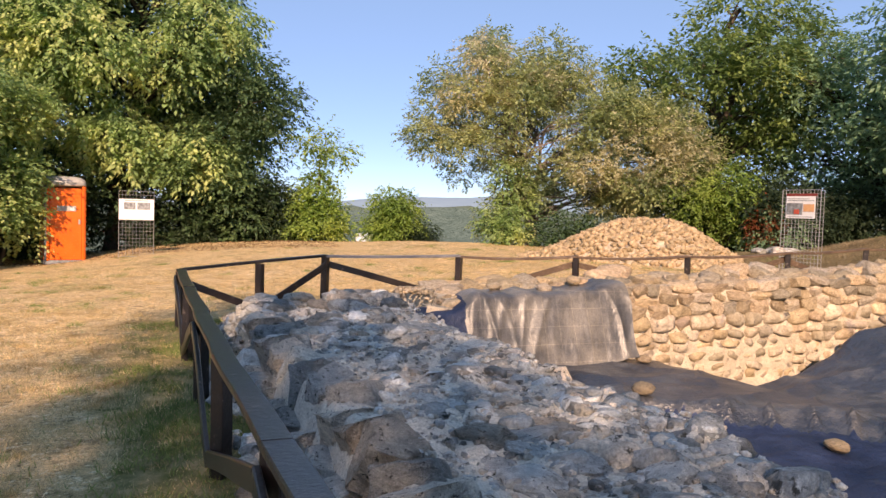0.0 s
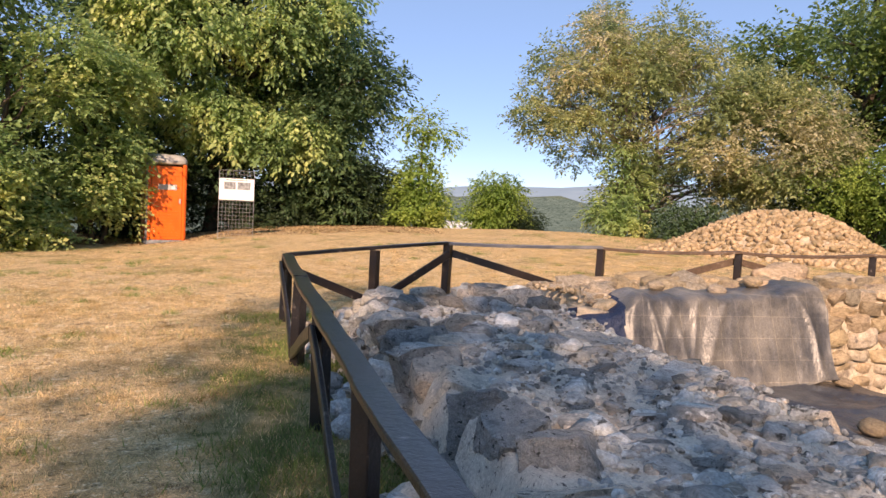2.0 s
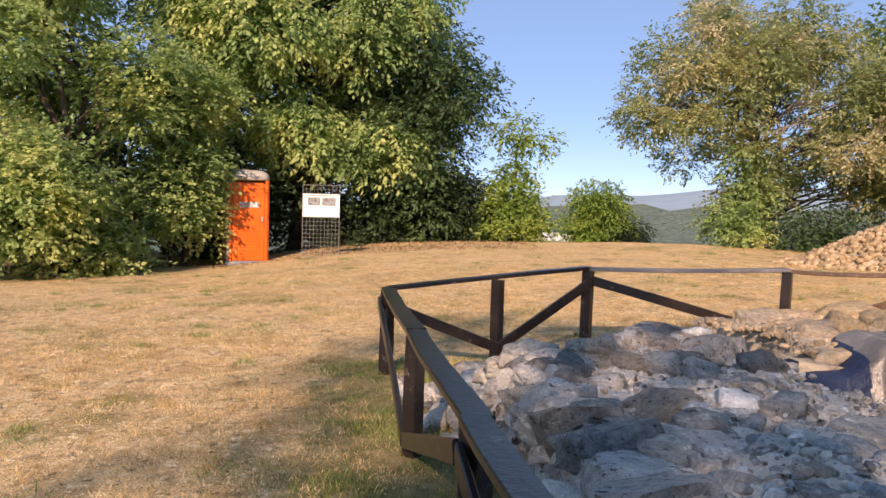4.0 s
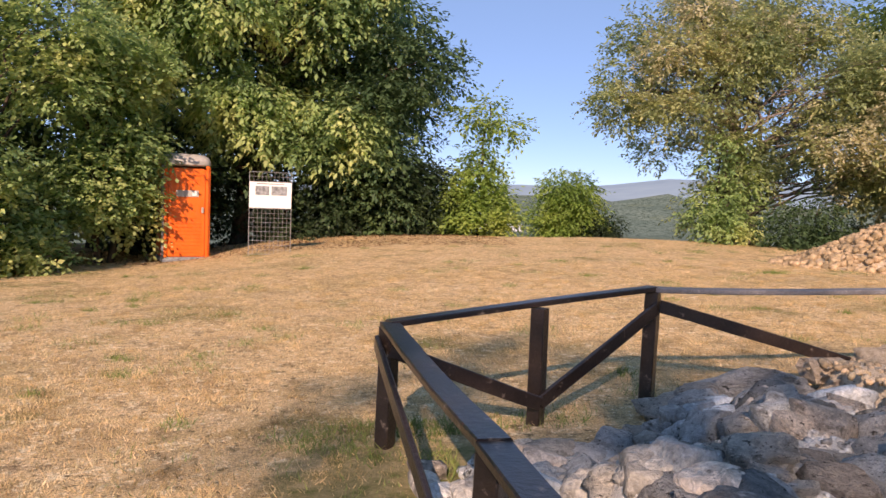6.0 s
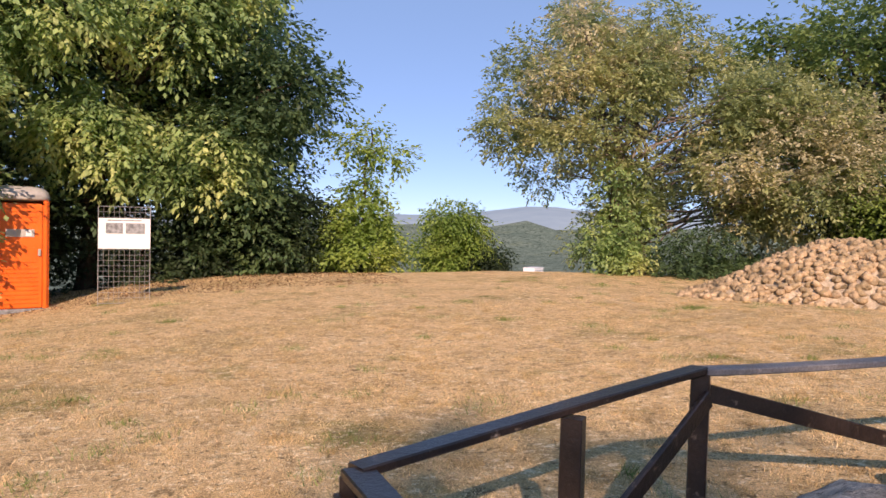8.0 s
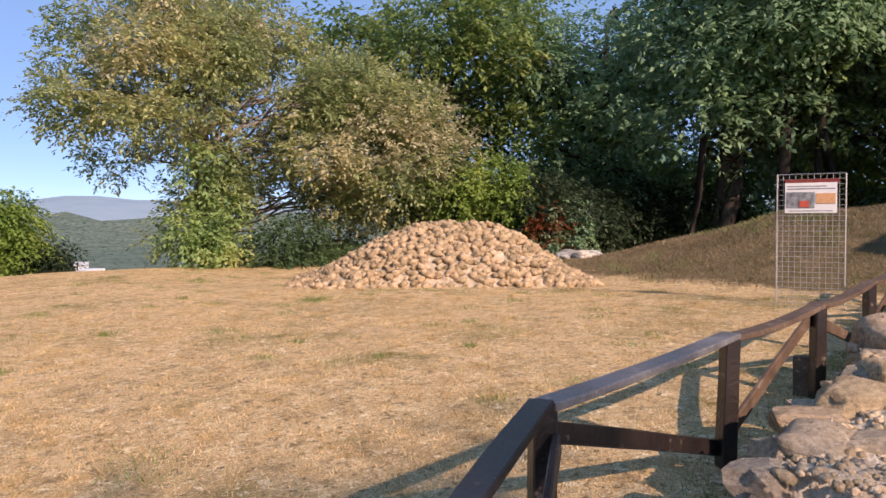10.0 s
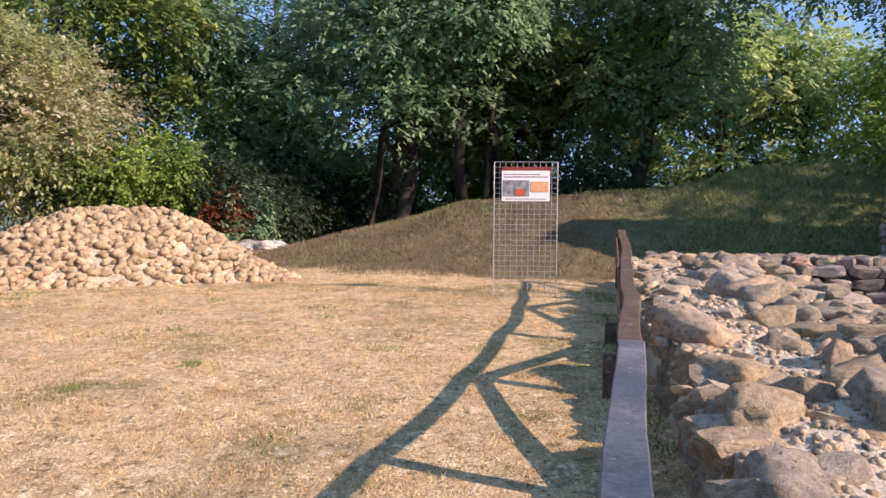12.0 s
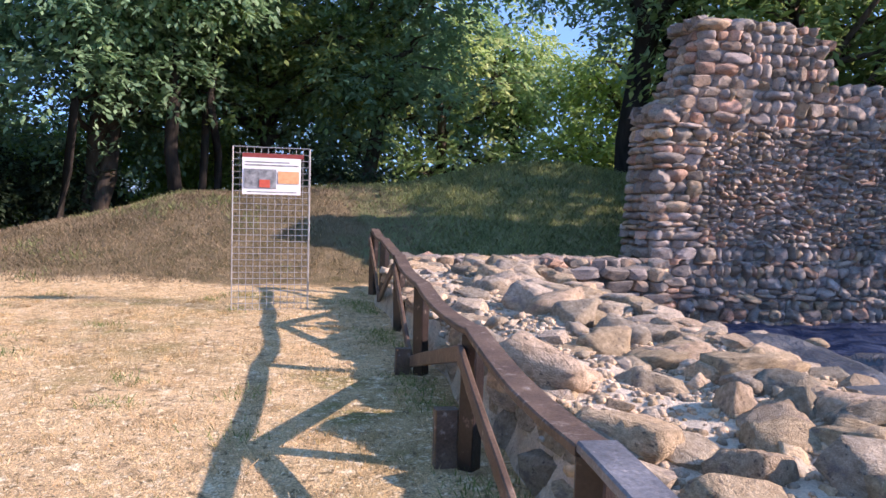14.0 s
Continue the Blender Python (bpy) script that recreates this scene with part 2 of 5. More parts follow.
M_LEAF_OAK = leaf_material("leaf_deep_green", [(0.3, (0.10, 0.185, 0.065)), (0.5, (0.19, 0.29, 0.09)), (0.68, (0.40, 0.47, 0.15))], 0.6)
M_LEAF_DEEP = leaf_material("leaf_bottle_green", [(0.3, (0.062, 0.126, 0.066)), (0.55, (0.114, 0.203, 0.089)), (0.75, (0.24, 0.34, 0.133))])
M_LEAF_YEL = leaf_material("leaf_yellow_green", [(0.3, (0.17, 0.30, 0.07)), (0.5, (0.31, 0.44, 0.11)), (0.7, (0.52, 0.60, 0.18))])
M_LEAF_OLIVE = leaf_material("leaf_olive", [(0.35, (0.23, 0.31, 0.15)), (0.48, (0.36, 0.43, 0.20)), (0.58, (0.50, 0.53, 0.26)), (0.68, (0.68, 0.58, 0.37))], 0.5)
M_LEAF_MIX = leaf_material("leaf_mixed_green", [(0.33, (0.16, 0.282, 0.126)), (0.5, (0.348, 0.492, 0.191)), (0.66, (0.668, 0.712, 0.302))], 0.6)
M_LEAF_DARK = leaf_material("leaf_dark", [(0.3, (0.168, 0.3, 0.183)), (0.6, (0.294, 0.465, 0.247)), (0.8, (0.477, 0.615, 0.267))])
# Leaves of bushes in shade: the darkness is painted into the colour.
M_LEAF_SHADE = leaf_material("leaf_shade_darkened", [(0.3, (0.035, 0.065, 0.035)), (0.6, (0.06, 0.10, 0.05)), (0.8, (0.10, 0.15, 0.06))])
M_LEAF_RED = leaf_material("leaf_red", [(0.3, (0.20, 0.05, 0.02)), (0.7, (0.34, 0.12, 0.05))])
M_LITTER = material("leaf_litter", [(0.3, (0.10, 0.06, 0.035)), (0.7, (0.24, 0.15, 0.09))], 2, 0.85, 0.0, island=0.4, gloss=0.1)
M_LEAF_BROWN = leaf_material("leaf_withered", [(0.3, (0.42, 0.40, 0.24)), (0.7, (0.68, 0.64, 0.44))])
M_STRAW = material("straw", [(0.3, (0.28, 0.19, 0.085)), (0.5, (0.60, 0.44, 0.22)), (0.7, (0.82, 0.67, 0.41))], 3.5, 0.8, 0.0, island=0.5, through_light=0.25, gloss=0.2)
# Bank straw: dull by itself, and darkened further in place of tree shade.
M_DULL_SHADED = material("dull_shaded_straw", [(0.3, (0.17, 0.135, 0.085)), (0.7, (0.33, 0.265, 0.17))], 0.9, 0.85, 0.0, island=0.35, through_light=0.2, gloss=0.1)
M_GRASS = material("green_grass", [(0.3, (0.12, 0.19, 0.05)), (0.7, (0.28, 0.32, 0.11))], 2, 0.7, 0.0, island=0.4, through_light=0.3, gloss=0.2)
M_WEED = material("bank_weed", [(0.3, (0.14, 0.18, 0.07)), (0.7, (0.28, 0.31, 0.13))], 1.5, 0.7, 0.0, island=0.4, through_light=0.3, gloss=0.2)
M_ORANGE = material("orange_plastic", [(0.3, (0.80, 0.13, 0.012)), (0.7, (0.88, 0.17, 0.02))], 3, 0.4, 0.1, 30, 0.005)
M_GREYPLAS = material("grey_plastic", [(0.3, (0.35, 0.33, 0.31)), (0.7, (0.50, 0.48, 0.45))], 6, 0.5, 0.1, 30, 0.005)
M_STEEL = material("galvanised_wire", [(0.3, (0.34, 0.34, 0.35)), (0.7, (0.52, 0.52, 0.53))], 20, 0.45, 0.0, metal=0.6)
M_WHITE = material("white_print", [(0.3, (0.76, 0.76, 0.77)), (0.7, (0.82, 0.82, 0.82))], 5, 0.45, 0.0)
M_PRINT_GREY = material("grey_print", [(0.35, (0.10, 0.11, 0.12)), (0.65, (0.34, 0.36, 0.38))], 14, 0.5, 0.0)
M_PRINT_RED = material("red_print", [(0.3, (0.50, 0.08, 0.05)), (0.7, (0.62, 0.12, 0.07))], 20, 0.5, 0.0)
M_PRINT_ORANGE = material("orange_print", [(0.3, (0.62, 0.30, 0.13)), (0.7, (0.74, 0.42, 0.22))], 25, 0.5, 0.0)
M_DARKRED = material("dark_red_print", [(0.3, (0.20, 0.03, 0.025)), (0.7, (0.26, 0.05, 0.04))], 20, 0.5, 0.0)


def sheet_material():
    m = material("woven_sheet", [(0.3, (0.013, 0.025, 0.06)), (0.7, (0.030, 0.048, 0.105))], 2.5, 0.55, 1.0, 3.0, 0.09,
                 spots=[(2.2, 0.62, 0.82, (0.06, 0.068, 0.09))], fine=(90, 0.3), gloss=0.25)
    return m


M_SHEET = sheet_material()


def drape_material():
    m = material("dusty_woven_sheet", [(0.3, (0.035, 0.038, 0.045)), (0.7, (0.085, 0.085, 0.088))], 2.0, 0.38, 0.6, 5, 0.04,
                 spots=[(1.6, 0.42, 0.66, (0.20, 0.185, 0.165))], fine=(90, 0.3), gloss=0.6, stretch=(1.0, 1, 0.55))
    nt = m.node_tree
    b = nt.nodes["Principled BSDF"]
    col = b.inputs["Base Color"].links[0].from_socket
    tc, mp, br = nt.nodes.new("ShaderNodeTexCoord"), nt.nodes.new("ShaderNodeMapping"), nt.nodes.new("ShaderNodeTexBrick")
    mp.inputs["Rotation"].default_value = (radians(90), 0, 0)
    br.offset = 0.0
    br.inputs["Color1"].default_value = br.inputs["Color2"].default_value = (1, 1, 1, 1)
    br.inputs["Mortar"].default_value = (1.5, 1.45, 1.35, 1)
    br.inputs["Scale"].default_value, br.inputs["Mortar Size"].default_value = 1.0, 0.004
    br.inputs["Brick Width"].default_value, br.inputs["Row Height"].default_value = 0.2, 0.2
    nt.links.new(tc.outputs["Object"], mp.inputs[0])
    nt.links.new(mp.outputs[0], br.inputs["Vector"])
    nt.links.new(mix(nt, col, br.outputs[0], 1.0, "MULTIPLY"), b.inputs["Base Color"])
    return m


M_DRAPE = drape_material()
M_BERM = material("dusty_sheet", [(0.3, (0.018, 0.023, 0.034)), (0.7, (0.04, 0.046, 0.062))], 1.6, 0.4, 1.0, 3.5, 0.09,
                  spots=[(1.7, 0.48, 0.70, (0.12, 0.118, 0.115))], fine=(90, 0.3), gloss=1.0)


# ---- building helpers ----
def part(name, bm, mat, parent=None, label="", smooth=False):
    me = bpy.data.meshes.new(name)
    bm.to_mesh(me)
    bm.free()
    return part_mesh(name, me, mat, parent, label, smooth)


def part_mesh(name, me, mat, parent=None, label="", smooth=False):
    if mat and not me.materials:
        me.materials.append(mat)
    if smooth:
        me.polygons.foreach_set("use_smooth", [True] * len(me.polygons))
    ob = new(name, me)
    if parent:
        ob.parent = parent
    return tagged(ob, label)


def thing(name, label, category, group="", at=(0, 0, 0)):
    ob = new(name)
    ob.location = at
    return tagged(ob, label, category, group)


def mesh_np(name, verts, faces, mat=None):
    """verts n x 3, faces m x k (k fixed)."""
    me = bpy.data.meshes.new(name)
    verts, faces = np.asarray(verts, dtype=np.float32), np.asarray(faces, dtype=np.int32)
    k = faces.shape[1]
    me.vertices.add(len(verts))
    me.vertices.foreach_set("co", verts.ravel())
    me.loops.add(faces.size)
    me.loops.foreach_set("vertex_index", faces.ravel())
    me.polygons.add(len(faces))
    me.polygons.foreach_set("loop_start", np.arange(0, faces.size, k, dtype=np.int32))
    me.update(calc_edges=True)
    me.validate()
    if mat:
        me.materials.append(mat)
    return me


def box(bm, c, s, m=None):
    r = bmesh.ops.create_cube(bm, size=1, matrix=(m or Matrix.Identity(4)) @ Matrix.Translation(c) @ Matrix.Diagonal((*s, 1)))
    return r["verts"]


def rod(bm, a, b, r, seg=6, r2=None):
    a, b = Vector(a), Vector(b)
    d = b - a
    m = Matrix.Translation((a + b) / 2) @ d.to_track_quat("Z", "Y").to_matrix().to_4x4()
    bmesh.ops.create_cone(bm, cap_ends=True, segments=seg, radius1=r, radius2=r if r2 is None else r2, depth=d.length, matrix=m)


def beam(a, b, w, h, rng, wobble=0.008, seg=8, sag=0.0, bev=0.006):
    """A timber from a to b, w wide (level), h high, slightly crooked, with worn edges."""
    a, b = Vector(a), Vector(b)
    d = (b - a)
    side = d.cross(Vector((0, 0, 1)))
    side = side.normalized() if side.length > 1e-4 * d.length else Vector((1, 0, 0))
    up = side.cross(d).normalized()
    bm = bmesh.new()
    rings = []
    c = rng.uniform(-1, 1)
    for i in range(seg + 1):
        t = i / seg
        p = a + d * t + up * (wobble * math.sin(3.1 * t + c * 3) - sag * 4 * t * (1 - t)) + side * wobble * math.sin(5 * t + c * 5)
        ww, hh = w * (1 + 0.03 * rng.uniform(-1, 1)), h * (1 + 0.04 * rng.uniform(-1, 1))
        ring = []
        for sx, sz in ((-1, -1), (1, -1), (1, 1), (-1, 1)):
            for ex, ez in ((0, 1), (1, 0)):
                fx, fz = (ex, ez) if sx * sz > 0 else (ez, ex)
                ring.append(bm.verts.new(p + side * sx * (ww / 2 - bev * fx) + up * sz * (hh / 2 - bev * fz)))
        rings.append(ring)
    for r0, r1 in zip(rings, rings[1:]):
        for k in range(8):
            bm.faces.new((r0[k], r0[(k + 1) % 8], r1[(k + 1) % 8], r1[k]))
    bm.faces.new(rings[0][::-1])
    bm.faces.new(rings[-1])
    bmesh.ops.recalc_face_normals(bm, faces=bm.faces)
    return bm


def rock(seed, sub=2, rough=0.22, blocky=0.0, smooth=False):
    """A unit stone mesh, about 1 across: round and smooth, or split into flat faces where blocky."""
    bm = bmesh.new()
    bmesh.ops.create_icosphere(bm, subdivisions=sub, radius=0.5 + 0.16 * (blocky > 0))
    o = Vector((seed * 7.3, seed * 3.1, seed * 5.7))
    r = random.Random(seed)
    cuts = []
    if blocky:
        turn = Euler((r.uniform(-0.3, 0.3), r.uniform(-0.3, 0.3), r.uniform(-0.5, 0.5))).to_matrix()
        for n in ((1, 0, 0), (-1, 0, 0), (0, 1, 0), (0, -1, 0), (0, 0, 1), (0, 0, -1)):
            cuts.append(((turn @ Vector(n) + Vector((r.gauss(0, 0.13), r.gauss(0, 0.13), r.gauss(0, 0.13)))).normalized(), r.uniform(0.36, 0.46) + 0.11 * (blocky < 0.5)))
        for _ in range(int(6 * blocky)):
            cuts.append((Vector((r.gauss(0, 1), r.gauss(0, 1), r.gauss(0, 1))).normalized(), r.uniform(0.42, 0.52)))
    for v in bm.verts:
        p = v.co * (1 + rough * 2 * noise.noise(v.co * 2.2 + o))
        for n, d in cuts:
            e = p.dot(n) - d
            if e > 0:
                p = p - n * e
        v.co = p + v.co * (rough * 0.35 * noise.noise(v.co * 7 + o) + rough * 0.15 * noise.noise(v.co * 17 + o))
    me = bpy.data.meshes.new("stone")
    bm.to_mesh(me)
    bm.free()
    me.polygons.foreach_set("use_smooth", [not blocky or smooth] * len(me.polygons))
    return me


def stones(parent, placements, meshes, mat, loose_mat, name="stone", limit=300, loose="rubble"):
    """Each placement: (mesh index, matrix). The first ones are parts, the rest one joined mesh."""
    made = {}
    for k, m in placements[:limit]:
        k %= len(meshes)
        if k not in made:
            made[k] = meshes[k].copy()
            made[k].materials.clear()
            made[k].materials.append(mat)
        ob = new(name, made[k])
        ob.parent = parent
        ob.matrix_basis = m
    rest = placements[limit:]
    if rest:
        vs, fs, n = [], [], 0
        for k, m in rest:
            me = meshes[k % len(meshes)]
            co = np.empty(len(me.vertices) * 3, dtype=np.float32)
            me.vertices.foreach_get("co", co)
            co = co.reshape(-1, 3)
            a = np.array(m)
            idx = np.empty(len(me.polygons) * 3, dtype=np.int32)
            me.loops.foreach_get("vertex_index", idx)
            vs.append(co @ a[:3, :3].T + a[:3, 3])
            fs.append(idx.reshape(-1, 3) + n)
            n += len(co)
        ob = part_mesh(loose, mesh_np(loose, np.concatenate(vs), np.concatenate(fs), loose_mat), None, parent, "", meshes[-1].polygons[0].use_smooth)
        tagged(ob, kind="stuff")


def sm(a, b, x):
    t = np.clip((x - a) / (b - a), 0, 1)
    return t * t * (3 - 2 * t)


def wave(x, y, f, s=0.0):
    return np.sin(x * f + s + 1.3 * np.sin(y * f * 0.7 + s)) * np.cos(y * f * 1.13 - s * 2 + np.sin(x * f * 0.6))


def ground_z(x, y):
    """The lie of the land."""
    x, y = np.asarray(x, dtype=float), np.asarray(y, dtype=float)
    z = 0.03 * (np.clip(x, -9, 9) - 7) + 0.012 * wave(x, y, 1.7) + 0.02 * wave(x, y, 0.6, 2)
    z = z - 0.30 * sm(13, 24, y) * sm(1.0, -3, x) + 0.12 * sm(18, 26, y) * sm(0, 4, x)
    crest = np.interp(y, [-6, 2, 5.3, 7, 8.7, 11, 13.1, 14.6, 16, 17.6], [0, 1.6, 2.2, 2.05, 1.65, 1.52, 1.28, 0.88, 0.5, 0])
    z = z + sm(13.5, 18.0, x) * crest * sm(28, 20, x)
    z = z + 0.07 * wave(x, y, 1.1, 5) * sm(14, 18, x)
    z = z + 0.55 * np.exp(-(((x - 16.5) / 1.6) ** 2 + ((y - 18) / 1.2) ** 2)) * 0.6
    over = (y - 28.3) + 0.36 * (x - 1)
    z = z - 0.45 * np.clip(over, 0, None) * sm(0, 6, over)
    pit = sm(2.2, 2.7, x) * sm(13.6, 13.1, x) * sm(8.6, 8.2, y) * sm(-4.5, -4.0, y)
    z = z * (1 - pit) - 1.25 * pit
    r = np.hypot(x - 5, y - 10)
    z = np.maximum(z, -70 + 3 * wave(x, y, 0.02, 1))
    far = -62 + 3 * wave(x, y, 0.012, 1)
    hills = 72 * sm(1500, 2700, r) * (0.80 + 0.22 * np.sin(np.arctan2(y, x) * 7 + 1.0) + 0.06 * np.sin(np.arctan2(y, x) * 31))
    side = sm(-0.35, 0.0, (y + 0.5 * x) / np.maximum(r, 1)) * sm(60, 160, r)
    z = z * (1 - side) + (far + hills * 1.85) * side
    return z


# ---- ground ----
def axis(lo, hi, step, reach, grow=1.09):
    mid = list(np.arange(lo, hi + 1e-6, step))
    a, s = [], step
    x = hi
    while x < reach:
        s *= grow
        x += s
        a.append(x)
    b, s, x = [], step, lo
    while x > -reach:
        s *= grow
        x -= s
        b.append(x)
    return np.array(b[::-1] + mid + a)


gx, gy = axis(-5, 20, 0.16, 4200), axis(-1, 28, 0.16, 4200)
GX, GY = np.meshgrid(gx, gy)
GZ = ground_z(GX, GY)
nx, ny = len(gx), len(gy)
ii = np.arange(nx * ny).reshape(ny, nx)
gf = np.stack([ii[:-1, :-1], ii[:-1, 1:], ii[1:, 1:], ii[1:, :-1]], -1).reshape(-1, 4)
gme = mesh_np("ground", np.stack([GX, GY, GZ], -1).reshape(-1, 3), gf)
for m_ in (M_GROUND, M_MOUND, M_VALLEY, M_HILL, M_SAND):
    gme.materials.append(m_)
cx, cy = (GX[:-1, :-1] + GX[1:, 1:]).ravel() / 2, (GY[:-1, :-1] + GY[1:, 1:]).ravel() / 2
over = (cy - 28.3) + 0.36 * (cx - 1)
rr = np.hypot(cx - 5, cy - 10)
idx = np.zeros(len(cx), dtype=np.int32)
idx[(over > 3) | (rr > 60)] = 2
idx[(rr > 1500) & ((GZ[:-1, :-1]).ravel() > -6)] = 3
idx[(cx > 2.5) & (cx < 12.9) & (cy > -4) & (cy < 8.4)] = 4
for zone, val in (("fence_strip", 0.72 * sm(-0.9, 0.3, GX) * sm(1.4, 0.9, GX) * sm(10.8, 9.0, GY) * sm(-3, -1, GY)),
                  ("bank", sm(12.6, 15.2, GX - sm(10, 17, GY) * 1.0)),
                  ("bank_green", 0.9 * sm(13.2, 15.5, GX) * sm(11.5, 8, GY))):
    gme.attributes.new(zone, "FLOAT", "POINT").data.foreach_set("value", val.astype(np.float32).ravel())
gme.polygons.foreach_set("material_index", idx)
gme.polygons.foreach_set("use_smooth", [True] * len(gme.polygons))
ground = tagged(new("ground", gme), "straw-dry mown grass field falling away to a wooded valley", kind="structure")


def gz(x, y):
    return float(ground_z(x, y))


# ---- rock shapes ----
R_ROUND = [rock(i + 1, 2, 0.16) for i in range(8)]
R_ROUGH = [rock(i + 21, 3, 0.26, 1.0) for i in range(14)]
R_BIG = [rock(i + 81, 3, 0.26, 1.0) for i in range(10)]
R_LOW = [rock(i + 41, 1, 0.18) for i in range(10)]
R_BLOCK = [rock(i + 61, 2, 0.22, 0.7) for i in range(12)]
R_BOULDER = [rock(i + 101, 3, 0.22) for i in range(8)]
R_ROUGH2 = [rock(i + 121, 2, 0.30, 0.8) for i in range(12)]
R_FIELD = [rock(i + 141, 3, 0.26, 0.35, True) for i in range(10)]
R_PILE = [rock(i + 161, 1, 0.34, 0.4) for i in range(12)]
R_MIX = R_ROUND[:3] + R_ROUGH2[:8] + R_FIELD[:3]


def rot(rng, tilt=0.4):
    return Euler((rng.uniform(-tilt, tilt), rng.uniform(-tilt, tilt), rng.uniform(0, 6.28))).to_matrix().to_4x4()


def put(x, y, z, sx, sy, sz, r):
    return Matrix.Translation((x, y, z)) @ r @ Matrix.Diagonal((sx, sy, sz, 1))


# ---- west wall: broad ruined wall top ----
def w_edges(y):
    left = 0.82 + 0.10 * np.sin(y * 2.1) + 0.06 * np.sin(y * 5.3)
    right = 2.78 + 0.14 * np.sin(y * 1.7 + 1) + 0.08 * np.sin(y * 4.1)
    return left, right


def w_top(x, y):
    t = 0.21 + 0.02 * y * 0.3 + 0.05 * wave(x, y, 2.6, 1) + 0.03 * wave(x, y, 7, 2) + 0.014 * wave(x, y, 19, 3) + 0.010 * wave(x, y, 37, 1) + 0.006 * wave(x, y, 61, 4)
    t = t - 0.25 * sm(8.6, 9.9, y) - 0.30 * sm(7.9, 8.8, y) * sm(2.2, 1.5, x)
    return t


def n_top(x, y):
    return 0.28 + 0.032 * (x - 3) + 0.05 * wave(x, y, 2.4, 4) + 0.03 * wave(x, y, 6, 1) + 0.012 * wave(x, y, 18, 3) - 0.07 * sm(9.4, 10.0, y)


def rubble_body(name, x0, x1, y0, y1, top, base, mat, step=0.05, ragged=0.04):
    """The mortared core: a raised sheet with steep ragged sides."""
    xs, ys = np.arange(x0, x1 + step, step), np.arange(y0, y1 + step, step)
    X, Y = np.meshgrid(xs, ys)
    Z = top(X, Y)
    ex = np.minimum(X - x0, x1 - X) + ragged * wave(X, Y, 4, 1)
    ey = np.minimum(Y - y0, y1 - Y) + ragged * wave(X, Y, 4, 2)
    e = np.minimum(ex, ey)
    k = sm(0.0, 0.24, e)
    Z = base(X, Y) * (1 - k) + Z * k
    i2 = np.arange(X.size).reshape(X.shape)
    f = np.stack([i2[:-1, :-1], i2[:-1, 1:], i2[1:, 1:], i2[1:, :-1]], -1).reshape(-1, 4)
    me = mesh_np(name, np.stack([X, Y, Z], -1).reshape(-1, 3), f, mat)
    me.polygons.foreach_set("use_smooth", [True] * len(me.polygons))
    return me


rng = random.Random(5)
wall_west = tagged(new("wall_west", rubble_body("wall_west", 0.72, 2.85, -1.6, 9.6, w_top, lambda x, y: -0.75 + 0 * x + 0.35 * sm(1.9, 1.3, x), M_MORTAR, 0.03)),
                   "low broad ruined wall of grey stones in pale lime mortar", kind="structure")
wall_north = tagged(new("wall_north", rubble_body("wall_north", 3.1, 12.4, 8.1, 10.0, n_top, lambda x, y: -1.15 + 0 * x + 1.0 * sm(8.8, 9.4, y), M_TAN_MORTAR)),
                    "low ruined wall of tan field stones with a rubble top", kind="structure")
big = []
NB = len(R_BIG)
y = -0.8
while y < 7.7:
    w = rng.uniform(0.22, 0.44)
    for lay, (xx, hh, zz) in enumerate(((1.02, 0.30, 0.13), (0.86, 0.30, -0.14))):
        big.append((rng.randrange(NB), put(xx + 0.06 * math.sin(y * 2) + rng.uniform(-0.05, 0.05), y + w / 2 + 0.2 * lay, zz + 0.005 * y + rng.uniform(-0.03, 0.03), rng.uniform(0.34, 0.50), w * 1.05, hh * rng.uniform(1.0, 1.25), pose(0, 0, 0, rng.uniform(-5, 5), rng.uniform(-6, 6), rng.uniform(-10, 10)))))
    y += w
y = -0.8
while y < 8.2:
    w = rng.uniform(0.28, 0.6)
    big.append((rng.randrange(NB), put(2.52 + 0.12 * math.sin(y * 1.7 + 1), y + w / 2, 0.08 + rng.uniform(-0.05, 0.05), rng.uniform(0.4, 0.7), w * 1.05, rng.uniform(0.26, 0.38), rot(rng, 0.12))))
    y += w * rng.uniform(1.0, 1.3)
for k in range(70):
    x, y = rng.uniform(1.35, 2.5), rng.uniform(-0.8, 7.6)
    s = rng.uniform(0.12, 0.30)
    big.append((rng.randrange(NB), put(x, y, float(w_top(x, y)) - s * rng.uniform(0.08, 0.20), s * rng.uniform(1.0, 1.7), s, s * rng.uniform(0.5, 0.75), rot(rng, 0.16))))
ends = []
for k in range(85):
    x, y = rng.uniform(0.95, 2.55), rng.uniform(7.6, 9.7)
    s = rng.uniform(0.09, 0.24)
    if not (x < 1.5 and y > 9.0):
        ends.append((rng.randrange(8), put(x, y, float(w_top(x, y) if x < 2.8 else n_top(x, y)) + s * rng.uniform(-0.05, 0.12), s * rng.uniform(1.0, 1.35), s, s * rng.uniform(0.5, 0.75), rot(rng, 0.25))))
